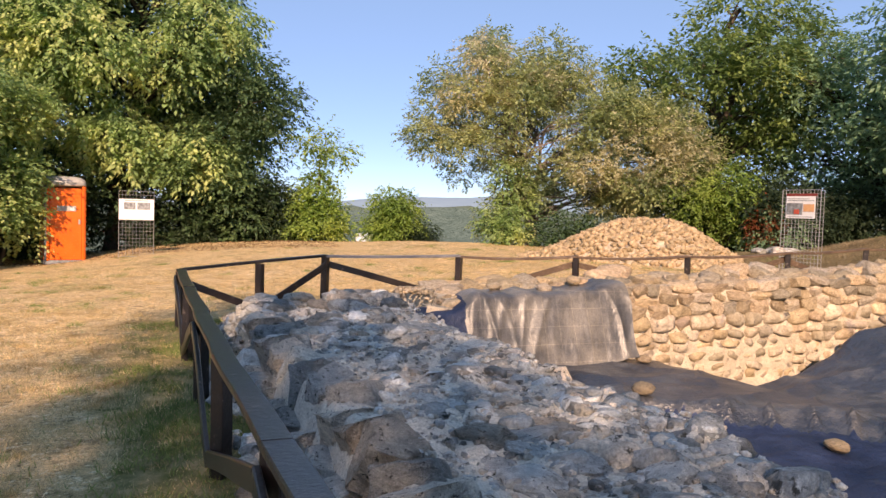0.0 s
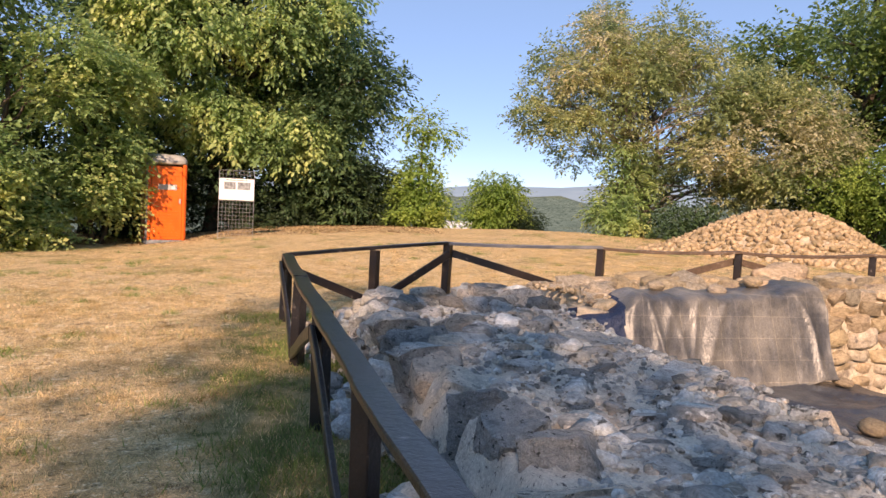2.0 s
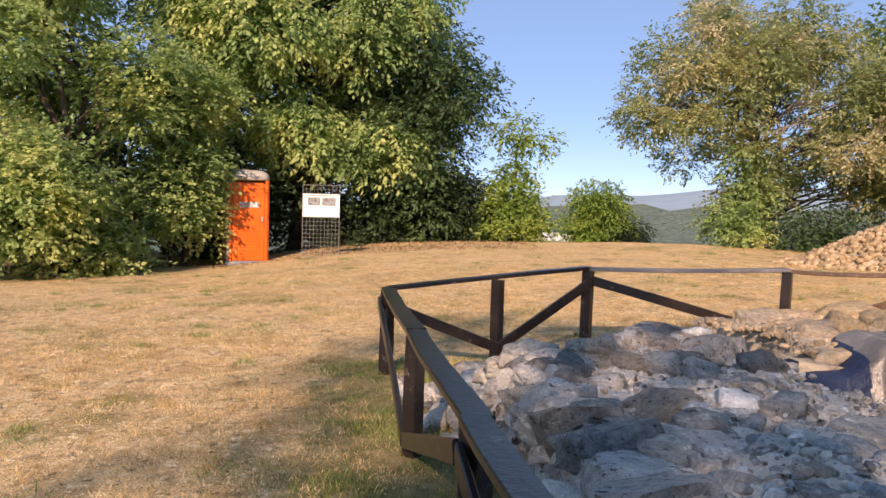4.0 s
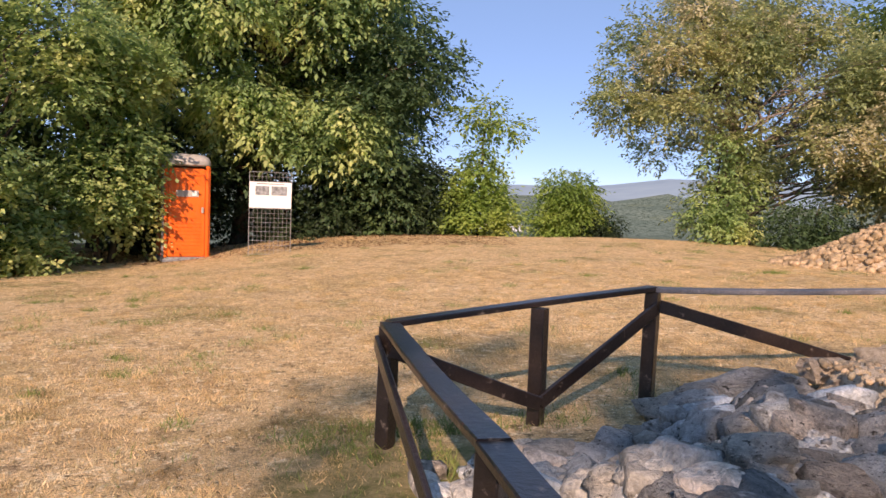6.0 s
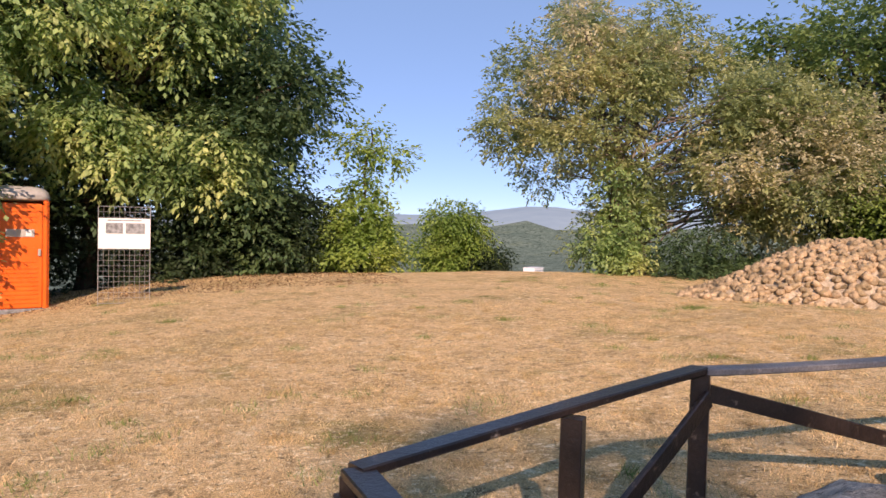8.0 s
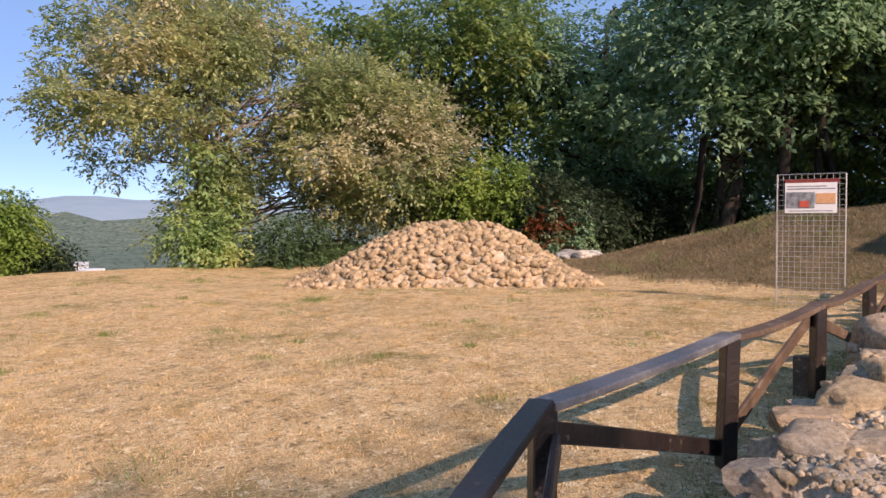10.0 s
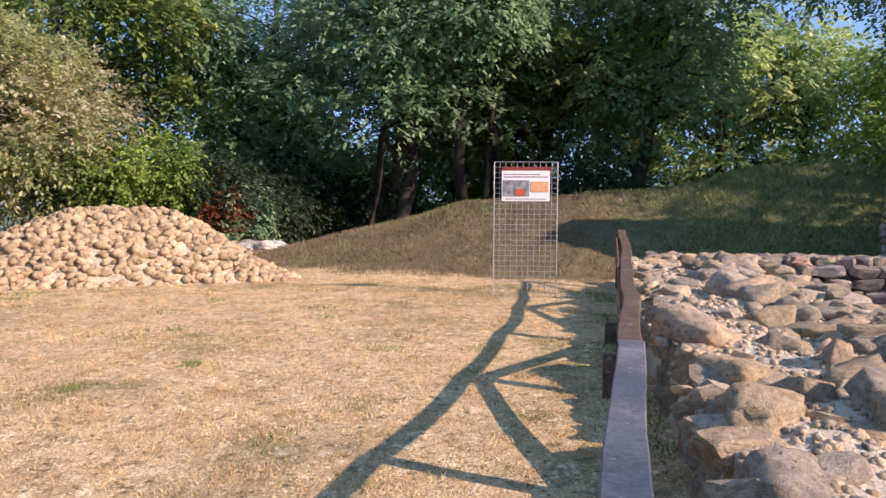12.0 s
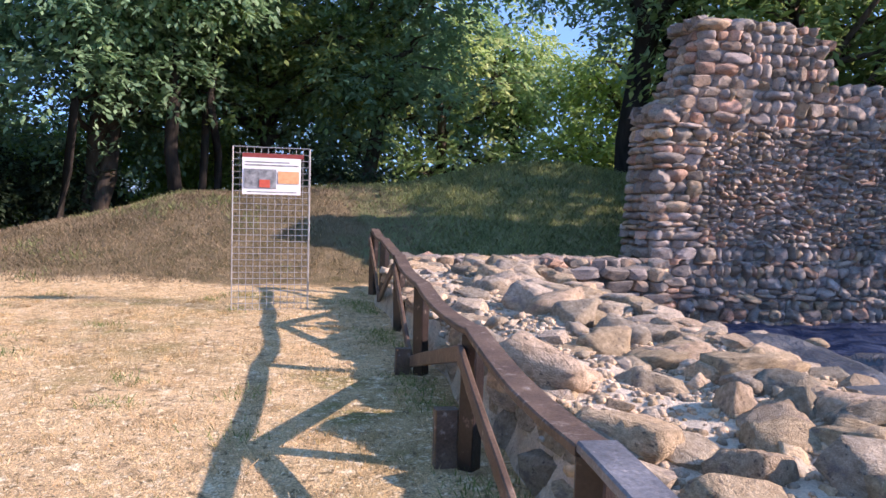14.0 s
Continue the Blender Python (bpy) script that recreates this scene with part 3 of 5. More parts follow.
for x, y, z, sx, sy, sz, turn in ((2.52, 8.38, 0.14, 0.62, 0.5, 0.5, 15), (2.82, 9.82, 0.04, 1.15, 0.62, 0.40, -12), (1.95, 9.0, 0.06, 0.46, 0.34, 0.34, 20), (2.5, 9.08, 0.08, 0.30, 0.24, 0.26, 50), (2.28, 10.0, -0.09, 0.50, 0.30, 0.22, -20), (2.02, 8.15, 0.12, 0.44, 0.30, 0.30, -35), (2.45, 9.36, 0.06, 0.26, 0.20, 0.20, 0), (1.7, 8.85, 0.0, 0.30, 0.22, 0.2, 10), (1.5, 9.2, -0.05, 0.34, 0.26, 0.24, 70), (2.35, 8.6, 0.12, 0.34, 0.24, 0.24, 15), (1.3, 6.3, 0.16, 0.46, 0.34, 0.26, 0), (2.05, 7.3, 0.20, 0.5, 0.32, 0.24, 5), (1.55, 7.0, 0.20, 0.52, 0.40, 0.30, -15)):
    ends.insert(0, (rng.randrange(8), put(x, y, z, sx * 0.74, sy * 0.74, sz * 0.8, pose(0, 0, 0, rng.uniform(-6, 6), rng.uniform(-6, 6), turn))))
for k in range(150):
    x, y = (rng.uniform(0.74, 1.25), rng.uniform(6.2, 9.6)) if k % 2 else (rng.uniform(0.8, 2.7), rng.uniform(8.7, 9.75))
    s = rng.uniform(0.12, 0.26)
    e_ = min(x - 0.72, 9.6 - y) / 0.24
    z = float(w_top(x, y)) * min(1, max(0, e_)) - 0.32 * (1 - min(1, max(0, e_)))
    ends.append((rng.randrange(8), put(x, y, z + s * 0.1, s * rng.uniform(1.0, 1.35), s, s * rng.uniform(0.5, 0.8), rot(rng, 0.25))))
pieces = []
for k in range(1900):
    x, y = rng.uniform(1.1, 2.7), rng.uniform(-0.9, 9.4)
    s = min(0.22, 0.035 + rng.expovariate(20))
    if wave(x, y, 2.3, 4) > 0.35 and k % 4:
        continue
    pieces.append((rng.randrange(14), put(x, y, float(w_top(x, y)) + s * rng.uniform(-0.26, 0.06), s * rng.uniform(1.0, 1.7), s, s * rng.uniform(0.5, 0.8), rot(rng, 0.30))))
for k in range(300):
    x, y = rng.choice((rng.uniform(0.5, 0.85), rng.uniform(2.6, 2.95))), rng.uniform(-0.9, 9.4)
    s = rng.uniform(0.06, 0.2)
    pieces.append((rng.randrange(14), put(x, y, (gz(x, y) if x < 1 else -0.42) + s * 0.2, s * 1.2, s, s * 0.8, rot(rng, 0.5))))
big = [q for q in big if not (q[1].translation.x < 2.7 and q[1].translation.y > 7.7 and q[1].to_scale().x > 0.42)]
grit = []
for k in range(5200):
    x, y = rng.uniform(1.1, 2.7), rng.uniform(0.6, 9.6)
    s = rng.uniform(0.015, 0.055)
    grit.append((rng.randrange(10), put(x, y, float(w_top(x, y)), s * 1.3, s, s * 0.8, rot(rng, 0.6))))
stones(wall_west, grit, R_LOW, M_STONE, M_STONE_I, limit=0, loose="grit")
stones(wall_west, ends, R_FIELD, M_STONE, M_STONE_I, limit=110)
stones(wall_west, big, R_BIG, M_STONE, M_STONE_I, limit=200)
stones(wall_west, pieces, R_ROUGH2, M_STONE, M_STONE_I, limit=100)

# ---- north wall ----
pl = []
z = 0.30
row = 0
while z > -1.15:
    h = rng.uniform(0.13, 0.20)
    x = 5.2 + rng.uniform(-0.1, 0.1)
    while x < 12.3:
        w = rng.uniform(0.16, 0.42)
        zz = z + 0.032 * (x - 3) + rng.uniform(-0.02, 0.02)
        pl.append((rng.randrange(12), put(x + w / 2, 8.15 + rng.uniform(-0.03, 0.03) + (0.04 if zz < -0.3 else 0), zz, w * (1.2 if zz > -0.3 else 0.9), 0.27, h * (rng.uniform(1.05, 1.3) if zz > -0.3 else rng.uniform(0.7, 1.1)), pose(0, 0, 0, rng.uniform(-8, 8), rng.uniform(-9, 9), rng.uniform(-8, 8)))))
        x += w
    z -= h * 0.95
face = pl
xs, zs = np.arange(3.0, 12.45, 0.05), np.arange(-1.2, 0.62, 0.05)
X, Zf = np.meshgrid(xs, zs)
Zf = np.minimum(Zf, n_top(X, X * 0 + 8.2) - 0.03)
Yf = 8.10 + 0.025 * wave(X, Zf, 7, 2) + 0.012 * wave(X, Zf, 19, 1) - 0.25 * sm(-0.75, -1.2, Zf)
Yf[-1] += 0.25
i2 = np.arange(X.size).reshape(X.shape)
part_mesh("mortar_face", mesh_np("mortar_face", np.stack([X, Yf, Zf], -1).reshape(-1, 3), np.stack([i2[:-1, :-1], i2[:-1, 1:], i2[1:, 1:], i2[1:, :-1]], -1).reshape(-1, 4), M_TAN_MORTAR), None, wall_north, "", True)
tops = []
boulders = []
for k in range(105):
    x, y = 3.55 + 8.65 * k / 105 + rng.uniform(-0.05, 0.05), rng.uniform(8.3, 9.05)
    s = rng.uniform(0.2, 0.40)
    boulders.append((rng.randrange(8), put(x, y, float(n_top(x, y)) + s * (rng.uniform(-0.12, 0.1) - 0.2 * (y < 8.5)), s * rng.uniform(1.0, 1.4), s * rng.uniform(0.8, 1.0), s * rng.uniform(0.6, 0.8), rot(rng, 0.3))))
for k in range(60):
    x, y = rng.uniform(3.3, 12.3), rng.uniform(9.0, 9.85)
    s = rng.uniform(0.14, 0.36)
    tops.append((rng.randrange(12), put(x, y, float(n_top(x, y)) - s * rng.uniform(0.08, 0.22), s * rng.uniform(1.0, 1.5), s, s * 0.6, rot(rng, 0.15))))
for k in range(800):
    x, y = rng.uniform(3.2, 12.3), rng.uniform(8.2, 9.95)
    s = min(0.18, 0.025 + rng.expovariate(26))
    tops.append((rng.randrange(12), put(x, y, float(n_top(x, y)) + s * 0.05, s * rng.uniform(1.0, 1.6), s, s * 0.7, rot(rng, 0.5))))
SLABS = [(6.4, 9.68, 0.78, 0.46, 0.34, 8), (4.5, 9.66, 0.62, 0.42, 0.30, -10), (3.7, 9.74, 0.44, 0.32, 0.24, -25), (8.6, 9.0, 0.66, 0.5, 0.44, 20), (5.64, 8.98, 0.24, 0.2, 0.32, 0), (5.5, 8.74, 0.26, 0.22, 0.34, 30), (4.94, 9.36, 0.32, 0.28, 0.30, 0), (7.46, 8.72, 0.46, 0.36, 0.34, 15), (7.3, 9.72, 0.66, 0.36, 0.28, 0), (5.45, 9.62, 0.6, 0.34, 0.26, 12), (9.73, 8.5, 0.4, 0.34, 0.36, 0), (6.15, 9.15, 0.4, 0.26, 0.26, 60)]
clear = lambda q: all(abs(q[1].translation.x - s_[0]) > 0.42 * s_[2] + 0.05 or abs(q[1].translation.y - s_[1]) > 0.42 * s_[3] + 0.05 for s_ in SLABS)
boulders, tops = [q for q in boulders if clear(q)], [q for q in tops if clear(q)]
for x, y, sx, sy, sz, turn in SLABS:
    boulders.insert(0, (rng.randrange(8), put(x, y, float(n_top(x, y)) - 0.02, sx * 0.82, sy * 0.85, sz * 0.85, pose(0, 0, 0, rng.uniform(-5, 5), rng.uniform(-5, 5), turn))))
grit = []
for k in range(3600):
    x, y = rng.uniform(3.1, 9.5), rng.uniform(8.2, 9.85)
    s = rng.uniform(0.02, 0.06)
    grit.append((rng.randrange(10), put(x, y, float(n_top(x, y)), s * 1.3, s, s * 0.8, rot(rng, 0.6))))
stones(wall_north, grit, R_LOW, M_TAN, M_TAN_I, limit=0, loose="grit")
side = []
for k in range(26):
    for zz in (-0.02, 0.18):
        side.append((rng.randrange(8), put(3.3 + k * 0.35, 9.84 - 0.008 * k + rng.uniform(-0.05, 0.04), zz + 0.03 * k * 0.35 + 0.02, rng.uniform(0.28, 0.42), 0.28, rng.uniform(0.2, 0.27), rot(rng, 0.1) if k % 2 else pose(0, 0, 0, 0, 0, 5))))
stones(wall_north, boulders, R_FIELD, M_TAN, M_TAN_I, limit=120)
stones(wall_north, tops[:60] + side + face[:70] + face[70:] + tops[60:], R_ROUGH2, M_TAN, M_TAN_I, limit=180)


# ---- stone tower stump ----
def tower_span(z):
    """y range of the face at height z."""
    if z < 2.8:
        return 1.0, 5.76 - 0.05 * z
    if z < 3.2:
        return 1.0, 5.40 - 0.5 * (z - 2.8)
    return 2.62 + 0.62 * (z - 3.2), 5.12 - 0.15 * (z - 3.2)


tower = tagged(new("wall_east"), "tall broken wall stump of rounded river stones, ragged at the top", kind="structure")
bm = bmesh.new()
for z0, z1 in ((-0.9, 0.6), (0.6, 1.6), (1.6, 2.8), (2.8, 3.2), (3.2, 3.6), (3.6, 4.08)):
    a, b = tower_span((z0 + z1) / 2)
    box(bm, (13.65, (a + b) / 2, (z0 + z1) / 2), (0.92, b - a - 0.14, z1 - z0 + 0.01))
part("core", bm, M_GREY_MORTAR, tower)
pl = []
z = -0.45
while z < 4.12:
    h = rng.choice((0.08, 0.11, 0.13, 0.16, 0.19)) if z < 2.6 else rng.choice((0.12, 0.15, 0.19, 0.22))
    a, b = tower_span(z)
    y = b
    while y > a:
        inner = 0.7 < z < 2.45 and a + 0.3 < y < b - 0.75
        quoin = y > b - 0.55
        if inner:
            w = rng.uniform(0.06, 0.20)
            for q in range(2 if h > 0.12 else 1):
                pl.append((rng.randrange(14), put(13.215 + rng.uniform(-0.03, 0.025), y - w / 2, z + h * (q + 0.5) / (2 if h > 0.12 else 1) + rng.uniform(-0.03, 0.03), 0.24, w * rng.uniform(0.8, 1.2), min(h, 0.10) * rng.uniform(0.5, 1.1), pose(0, 0, 0, rng.uniform(-22, 22), rng.uniform(-9, 9), 0))))
        elif quoin:
            w = rng.uniform(0.18, 0.42)
            pl.append((3 + rng.randrange(11), put(13.23 + rng.uniform(-0.02, 0.02), y - w / 2, z + h / 2, 0.32, w * 1.05, h * rng.uniform(1.0, 1.25), pose(0, 0, 0, rng.uniform(-5, 5), rng.uniform(-6, 6), 0))))
        else:
            w = rng.choice((0.10, 0.14, 0.18, 0.22, 0.30)) * rng.uniform(0.8, 1.2)
            pl.append((rng.randrange(14), put(13.24 + rng.uniform(-0.04, 0.03), y - w / 2, z + h / 2 + rng.uniform(-0.02, 0.02), 0.30, w * 1.1, h * rng.uniform(0.85, 1.3), pose(0, 0, 0, rng.uniform(-14, 14), rng.uniform(-9, 9), 0))))
        y -= w
    for xx in np.arange(13.4, 14.15, 0.28):
        pl.append((rng.randrange(8), put(float(xx), b - 0.05, z + h / 2, rng.uniform(0.22, 0.34), 0.3, h * 1.1, pose(0, 0, 0, rng.uniform(-9, 9), 0, rng.uniform(-9, 9)))))
    z += h * 0.97
for k in range(60):
    a, b = tower_span(3.6)
    pl.append((rng.randrange(8), put(rng.uniform(13.2, 14.0), rng.uniform(a + 0.45, b), 4.16, 0.28, 0.3, 0.18, rot(rng, 0.2))))
for k in range(70):
    pl.append((rng.randrange(8), put(rng.uniform(13.2, 14.0), (rng.uniform(1.2, 2.7) if k % 3 else rng.uniform(5.2, 5.6)), 3.22 if k % 3 else 2.84, 0.3, 0.3, 0.2, rot(rng, 0.2))))
TOWER_PL = pl

# low wall linking the north wall and the stump
low_wall = tagged(new("wall_link", rubble_body("wall_link", 12.5, 13.6, 5.6, 9.6, lambda x, y: 0.50 + 0.05 * wave(x, y, 3), lambda x, y: -0.6 + 0 * x + 0.5 * sm(13.0, 13.3, x), M_DARK_MORTAR)),
                  "low wall of dark grey blocks", kind="structure")
pl = []
for r_ in range(6):
    y = 5.7
    while y < 9.4:
        w = rng.uniform(0.22, 0.45)
        pl.append((rng.randrange(10), put(12.62, y + w / 2, 0.42 - r_ * 0.17, 0.32, w * 1.03, 0.19, pose(0, 0, 0, rng.uniform(-5, 5), rng.uniform(-5, 5), rng.uniform(-5, 5)))))
        y += w
for k in range(60):
    pl.append((rng.randrange(10), put(rng.uniform(12.7, 13.5), rng.uniform(5.7, 9.5), 0.53, rng.uniform(0.2, 0.45), rng.uniform(0.2, 0.4), 0.2, rot(rng, 0.2))))
LINK_PL = pl


# ---- sheets over the pit ----
def ledge(x, y):
    """How far the sheet stands up on the ledge, and how far it falls into the trench at the wall."""
    foot = np.interp(y, [2.5, 3.6, 4.6, 5.3, 5.7, 6.1, 6.6, 8], [8.4, 7.1, 5.95, 5.35, 4.75, 4.22, 4.1, 4.1]) + 0.03 * np.sin(y * 9)
    back = np.interp(x, [5.95, 6.2, 6.6, 7.3, 9, 10.5], [9.0, 7.25, 6.75, 6.8, 7.05, 7.05])
    return sm(0.0, 1.0, (x - foot) / (0.25 + 0.55 * sm(6.2, 5.0, y))) * sm(11.0, 9.5, x) * sm(3.0, 4.6, y), sm(0.0, 0.65, y - back)


def sheet_floor(x, y):
    z = -0.60 + 0.20 * sm(6.5, 11.5, x) + 0.03 * wave(x, y, 1.6, 2) + 0.018 * wave(x, y, 5, 1) + 0.012 * np.abs(wave(x, y, 9, 3))
    z = z + 0.25 * sm(3.6, 2.6, x)
    z = z + 0.03 * (1 - np.abs(wave(x, y, 1.3, 7))) ** 5 + 0.025 * (1 - np.abs(np.sin(x * 2.3 + y * 1.2 + np.sin(y * 2)))) ** 7
    up, down = ledge(x, y)
    crest = np.interp(x, [4.2, 5.9, 6.6, 7.3, 7.8, 8.4, 9.2, 10.5, 12.5], [-0.42, -0.47, -0.57, -0.47, -0.31, -0.06, 0.08, -0.08, -0.3])
    slope = 4 * up * (1 - up)
    crease = (1 - np.abs(np.sin(5.5 * (y - x) + 1.5 * np.sin(x * 1.7) + 0.8 * np.sin(y * 4)))) ** 3
    top = -0.44 + (crest + 0.44) * sm(4.6, 6.3, y) + 0.014 * wave(x, y, 6, 3) + 0.05 * (1 - np.abs(wave(x, y, 2.6, 5))) ** 4
    z = z * (1 - up) + top * up + 0.17 * slope * crease * sm(6.4, 5.6, y)
    z = z * (1 - down) - 1.32 * down
    return z + 0.5 * sm(0.5, -1.5, y)


xs, ys = np.arange(2.45, 13.2, 0.05), np.arange(-3.6, 7.96, 0.05)
X, Y = np.meshgrid(xs, ys)
Yw = Y
i2 = np.arange(X.size).reshape(X.shape)
me = mesh_np("pit_sheet", np.stack([X, Yw, sheet_floor(X, Yw)], -1).reshape(-1, 3), np.stack([i2[:-1, :-1], i2[:-1, 1:], i2[1:, 1:], i2[1:, :-1]], -1).reshape(-1, 4), M_SHEET)
me.materials.append(M_BERM)
qx, qy = (X[:-1, :-1] + 0.025).ravel(), (Y[:-1, :-1] + 0.025).ravel()
me.polygons.foreach_set("material_index", (ledge(qx, qy)[0] > 0.08 + 0.35 * sm(5.5, 6.0, qy)).astype(np.int32))
pit_sheet = tagged(part_mesh("geotextile_sheet", me, None, None, "", True), "black woven ground sheet lying creased over the dug pit floor", "ground sheet")
us, vs_ = np.arange(-0.72, 2.42, 0.016), np.linspace(0, 1, 40)
U, V = np.meshgrid(us, vs_)


def crisp(a):
    return (1 - np.abs(np.sin(a))) ** 2


fold = 0.010 * np.sin(U * 5 + V) + 0.008 * crisp(U * 11 + V * 2 + np.sin(U * 4)) + 0.012 * wave(U * 3, V * 3, 2.2, 3)
for cu, n_, w_, lean_ in ((0.52, 8.5, 0.30, 0.15), (1.05, 6.0, 0.30, -0.55), (1.50, 5.0, 0.28, -0.9), (2.10, 8.0, 0.22, 0.5)):
    phi = np.arctan2(U - cu - lean_ * V, V + 0.06)
    fold = fold + 0.048 * crisp(phi * n_ + cu) * np.exp(-((U - cu - lean_ * V * 0.8) / w_) ** 2) * sm(0.10, 0.30, V) * sm(1.15, 0.7, V)
X = 3.15 + U + (V - 0.3) * 0.10 * sm(1.2, 2.45, U) + 0.03 * np.sin(V * 9 + U * 4)
drop = sm(0.22, 1.0, V)
Y = 8.50 - 0.52 * sm(0, 0.35, V) - 0.30 * sm(0.30, 1, V) - fold * sm(0.25, 0.6, V)
Z = n_top(X, Y * 0 + 8.5) + 0.10 - 0.20 * sm(0.55, 0.1, U) - 0.06 * sm(0.0, -0.4, U) - 0.90 * drop + 0.006 * np.sin(U * 23 + V * 11)
i2 = np.arange(X.size).reshape(X.shape)
me = mesh_np("draped_sheet", np.stack([X, Y, Z], -1).reshape(-1, 3), np.stack([i2[:-1, :-1], i2[:-1, 1:], i2[1:, 1:], i2[1:, :-1]], -1).reshape(-1, 4), M_DRAPE)
me.materials.append(M_SHEET)
me.polygons.foreach_set("material_index", ((U[:-1, :-1] + 0.12 * V[:-1, :-1]).ravel() < 0.34).astype(np.int32))
drape = tagged(part_mesh("geotextile_sheet", me, None, None, "", True), "black woven ground sheet draped in folds over the wall end, dusty", "ground sheet")


def cobble(x, y, z, s, label="rounded tan cobble weighing down the black sheet"):
    me = R_ROUND[int(abs(x * 7)) % 8].copy()
    me.materials.append(M_TAN)
    ob = tagged(new("cobble", me), label, "stone", "cobbles weighing down the sheet")
    ob.matrix_world = put(x, y, z, s * 1.3, s, s * 0.65, pose(0, 0, 0, 0, 0, x * 50))


# ---- pile of stones ----
def pile_z(x, y):
    u = (x - 13.1) * 0.62 - (y - 18.6) * 0.78
    v = (x - 13.1) * 0.78 + (y - 18.6) * 0.62
    a = 1 - sm(0.12, 1.0, abs(u - 0.45) / (3.6 if u < 0.45 else 2.75))
    return 1.17 * a ** 0.8 * (1 - (min(1, abs(v) / 2.0)) ** 2)


pile = tagged(new("stone_pile"), "heap of loose rounded tan field stones on dry grass", "stone pile")
pile.location = (13.1, 18.6, gz(13.1, 18.6) - 0.02)
pl = []
for k in range(5600):
    x, y = rng.uniform(9.6, 16.6), rng.uniform(15.0, 22.2)
    h = pile_z(x, y)
    if h < 0.02 or (y - 18.6) * 0.62 + (x - 13.1) * 0.78 > 1.9:
        continue
    s = rng.uniform(0.09, 0.18)
    pl.append((rng.randrange(8), put(x - 13.1, y - 18.6, h + rng.uniform(-0.06, 0.03), s * rng.uniform(1, 1.4), s, s * rng.uniform(0.65, 0.9), rot(rng, 0.7))))
PILE_PL = pl
xs, ys = np.arange(-3.6, 3.7, 0.15), np.arange(-3.6, 3.7, 0.15)
X, Y = np.meshgrid(xs, ys)
Zp = np.array([[max(pile_z(a + 13.1, b + 18.6) - 0.05, -0.12) for a in xs] for b in ys])
i2 = np.arange(X.size).reshape(X.shape)
part_mesh("core", mesh_np("core", np.stack([X, Y, Zp], -1).reshape(-1, 3), np.stack([i2[:-1, :-1], i2[:-1, 1:], i2[1:, 1:], i2[1:, :-1]], -1).reshape(-1, 4), M_TAN_I), None, pile)


# ---- fence ----
fence = thing("fence", "low dark-stained wooden post and rail fence with diagonal braces", "fence")
N_POSTS = [(2.33, 10.40), (4.27, 10.27), (6.15, 10.14), (8.15, 10.05), (10.11, 9.93), (11.8, 9.86), (13.1, 9.84)]
N_RAIL = [0.675, 0.69, 0.70, 0.73, 0.81, 0.90, 0.97]
W_POSTS = [(0.41, 9.88), (0.39, 7.7), (0.375, 5.9), (0.365, 4.2), (0.36, 2.3), (0.36, 0.45), (0.36, -1.4)]
W_RAIL = [0.52, 0.52, 0.525, 0.53, 0.58, 0.64, 0.68]
MID = (1.40, 10.08)
frng = random.Random(11)


def add_post(x, y, top, w=0.09, mat=M_WOOD, lab=""):
    g = gz(x, y)
    a = frng.uniform(-0.012, 0.012)
    part("post", beam((x + a, y - a, g - 0.12), (x, y, top), w, w, frng, 0.003, 4), mat, fence, lab)


def add_rail(p, q, w=0.115, h=0.035, mat=M_WOOD, sag=0.0):
    part("rail", beam(p, q, w, h, frng, 0.007, 10, sag), mat, fence)


for line, tops_, m_, mb in ((N_POSTS, N_RAIL, M_WOOD_WORN, 1), (W_POSTS, W_RAIL, M_WOOD, 0)):
    for i, ((x, y), t) in enumerate(zip(line, tops_)):
        add_post(x, y, t - 0.035)
    for i in range(len(line) - 1):
        (x0, y0), (x1, y1) = line[i], line[i + 1]
        add_rail((x0, y0, tops_[i] - 0.018), (x1, y1, tops_[i + 1] - 0.018), mat=(M_WOOD_GREY if mb else M_WOOD) if i == 0 else m_, sag=0.03 if (mb and i > 0) else 0.012)
add_post(*MID, 0.565)
add_rail((*W_POSTS[0], W_RAIL[0] - 0.018), (*N_POSTS[0], N_RAIL[0] - 0.018), w=0.10)


def add_brace(a, b, za, zb, off, mat=M_WOOD):
    a, b = Vector((*a, za)), Vector((*b, zb))
    s = Vector((off[0], off[1], 0)) * 0.06
    part("brace", beam(a + s, b + s, 0.03, 0.09, frng, 0.006, 6), mat, fence)


add_brace(W_POSTS[0], MID, 0.36, -0.02, (0, -1))
add_brace(MID, N_POSTS[0], -0.02, 0.52, (0, -1))
for i in range(6):
    lo = i % 2 == 0
    a, b = N_POSTS[i], N_POSTS[i + 1]
    ga, gb = gz(*a) + 0.10, gz(*b) + 0.10
    ta, tb = N_RAIL[i] - 0.13, N_RAIL[i + 1] - 0.13
    add_brace(a, b, ta if lo else ga, gb if lo else tb, (0, 1), M_WOOD if i == 0 else M_WOOD_WORN)
for i in range(6):
    lo = i % 2 == 0
    a, b = W_POSTS[i], W_POSTS[i + 1]
    ga, gb = gz(*a) + 0.10, gz(*b) + 0.10
    add_brace(a, b, (W_RAIL[i] - 0.13) if lo else ga, gb if lo else (W_RAIL[i + 1] - 0.13), (-1, 0))
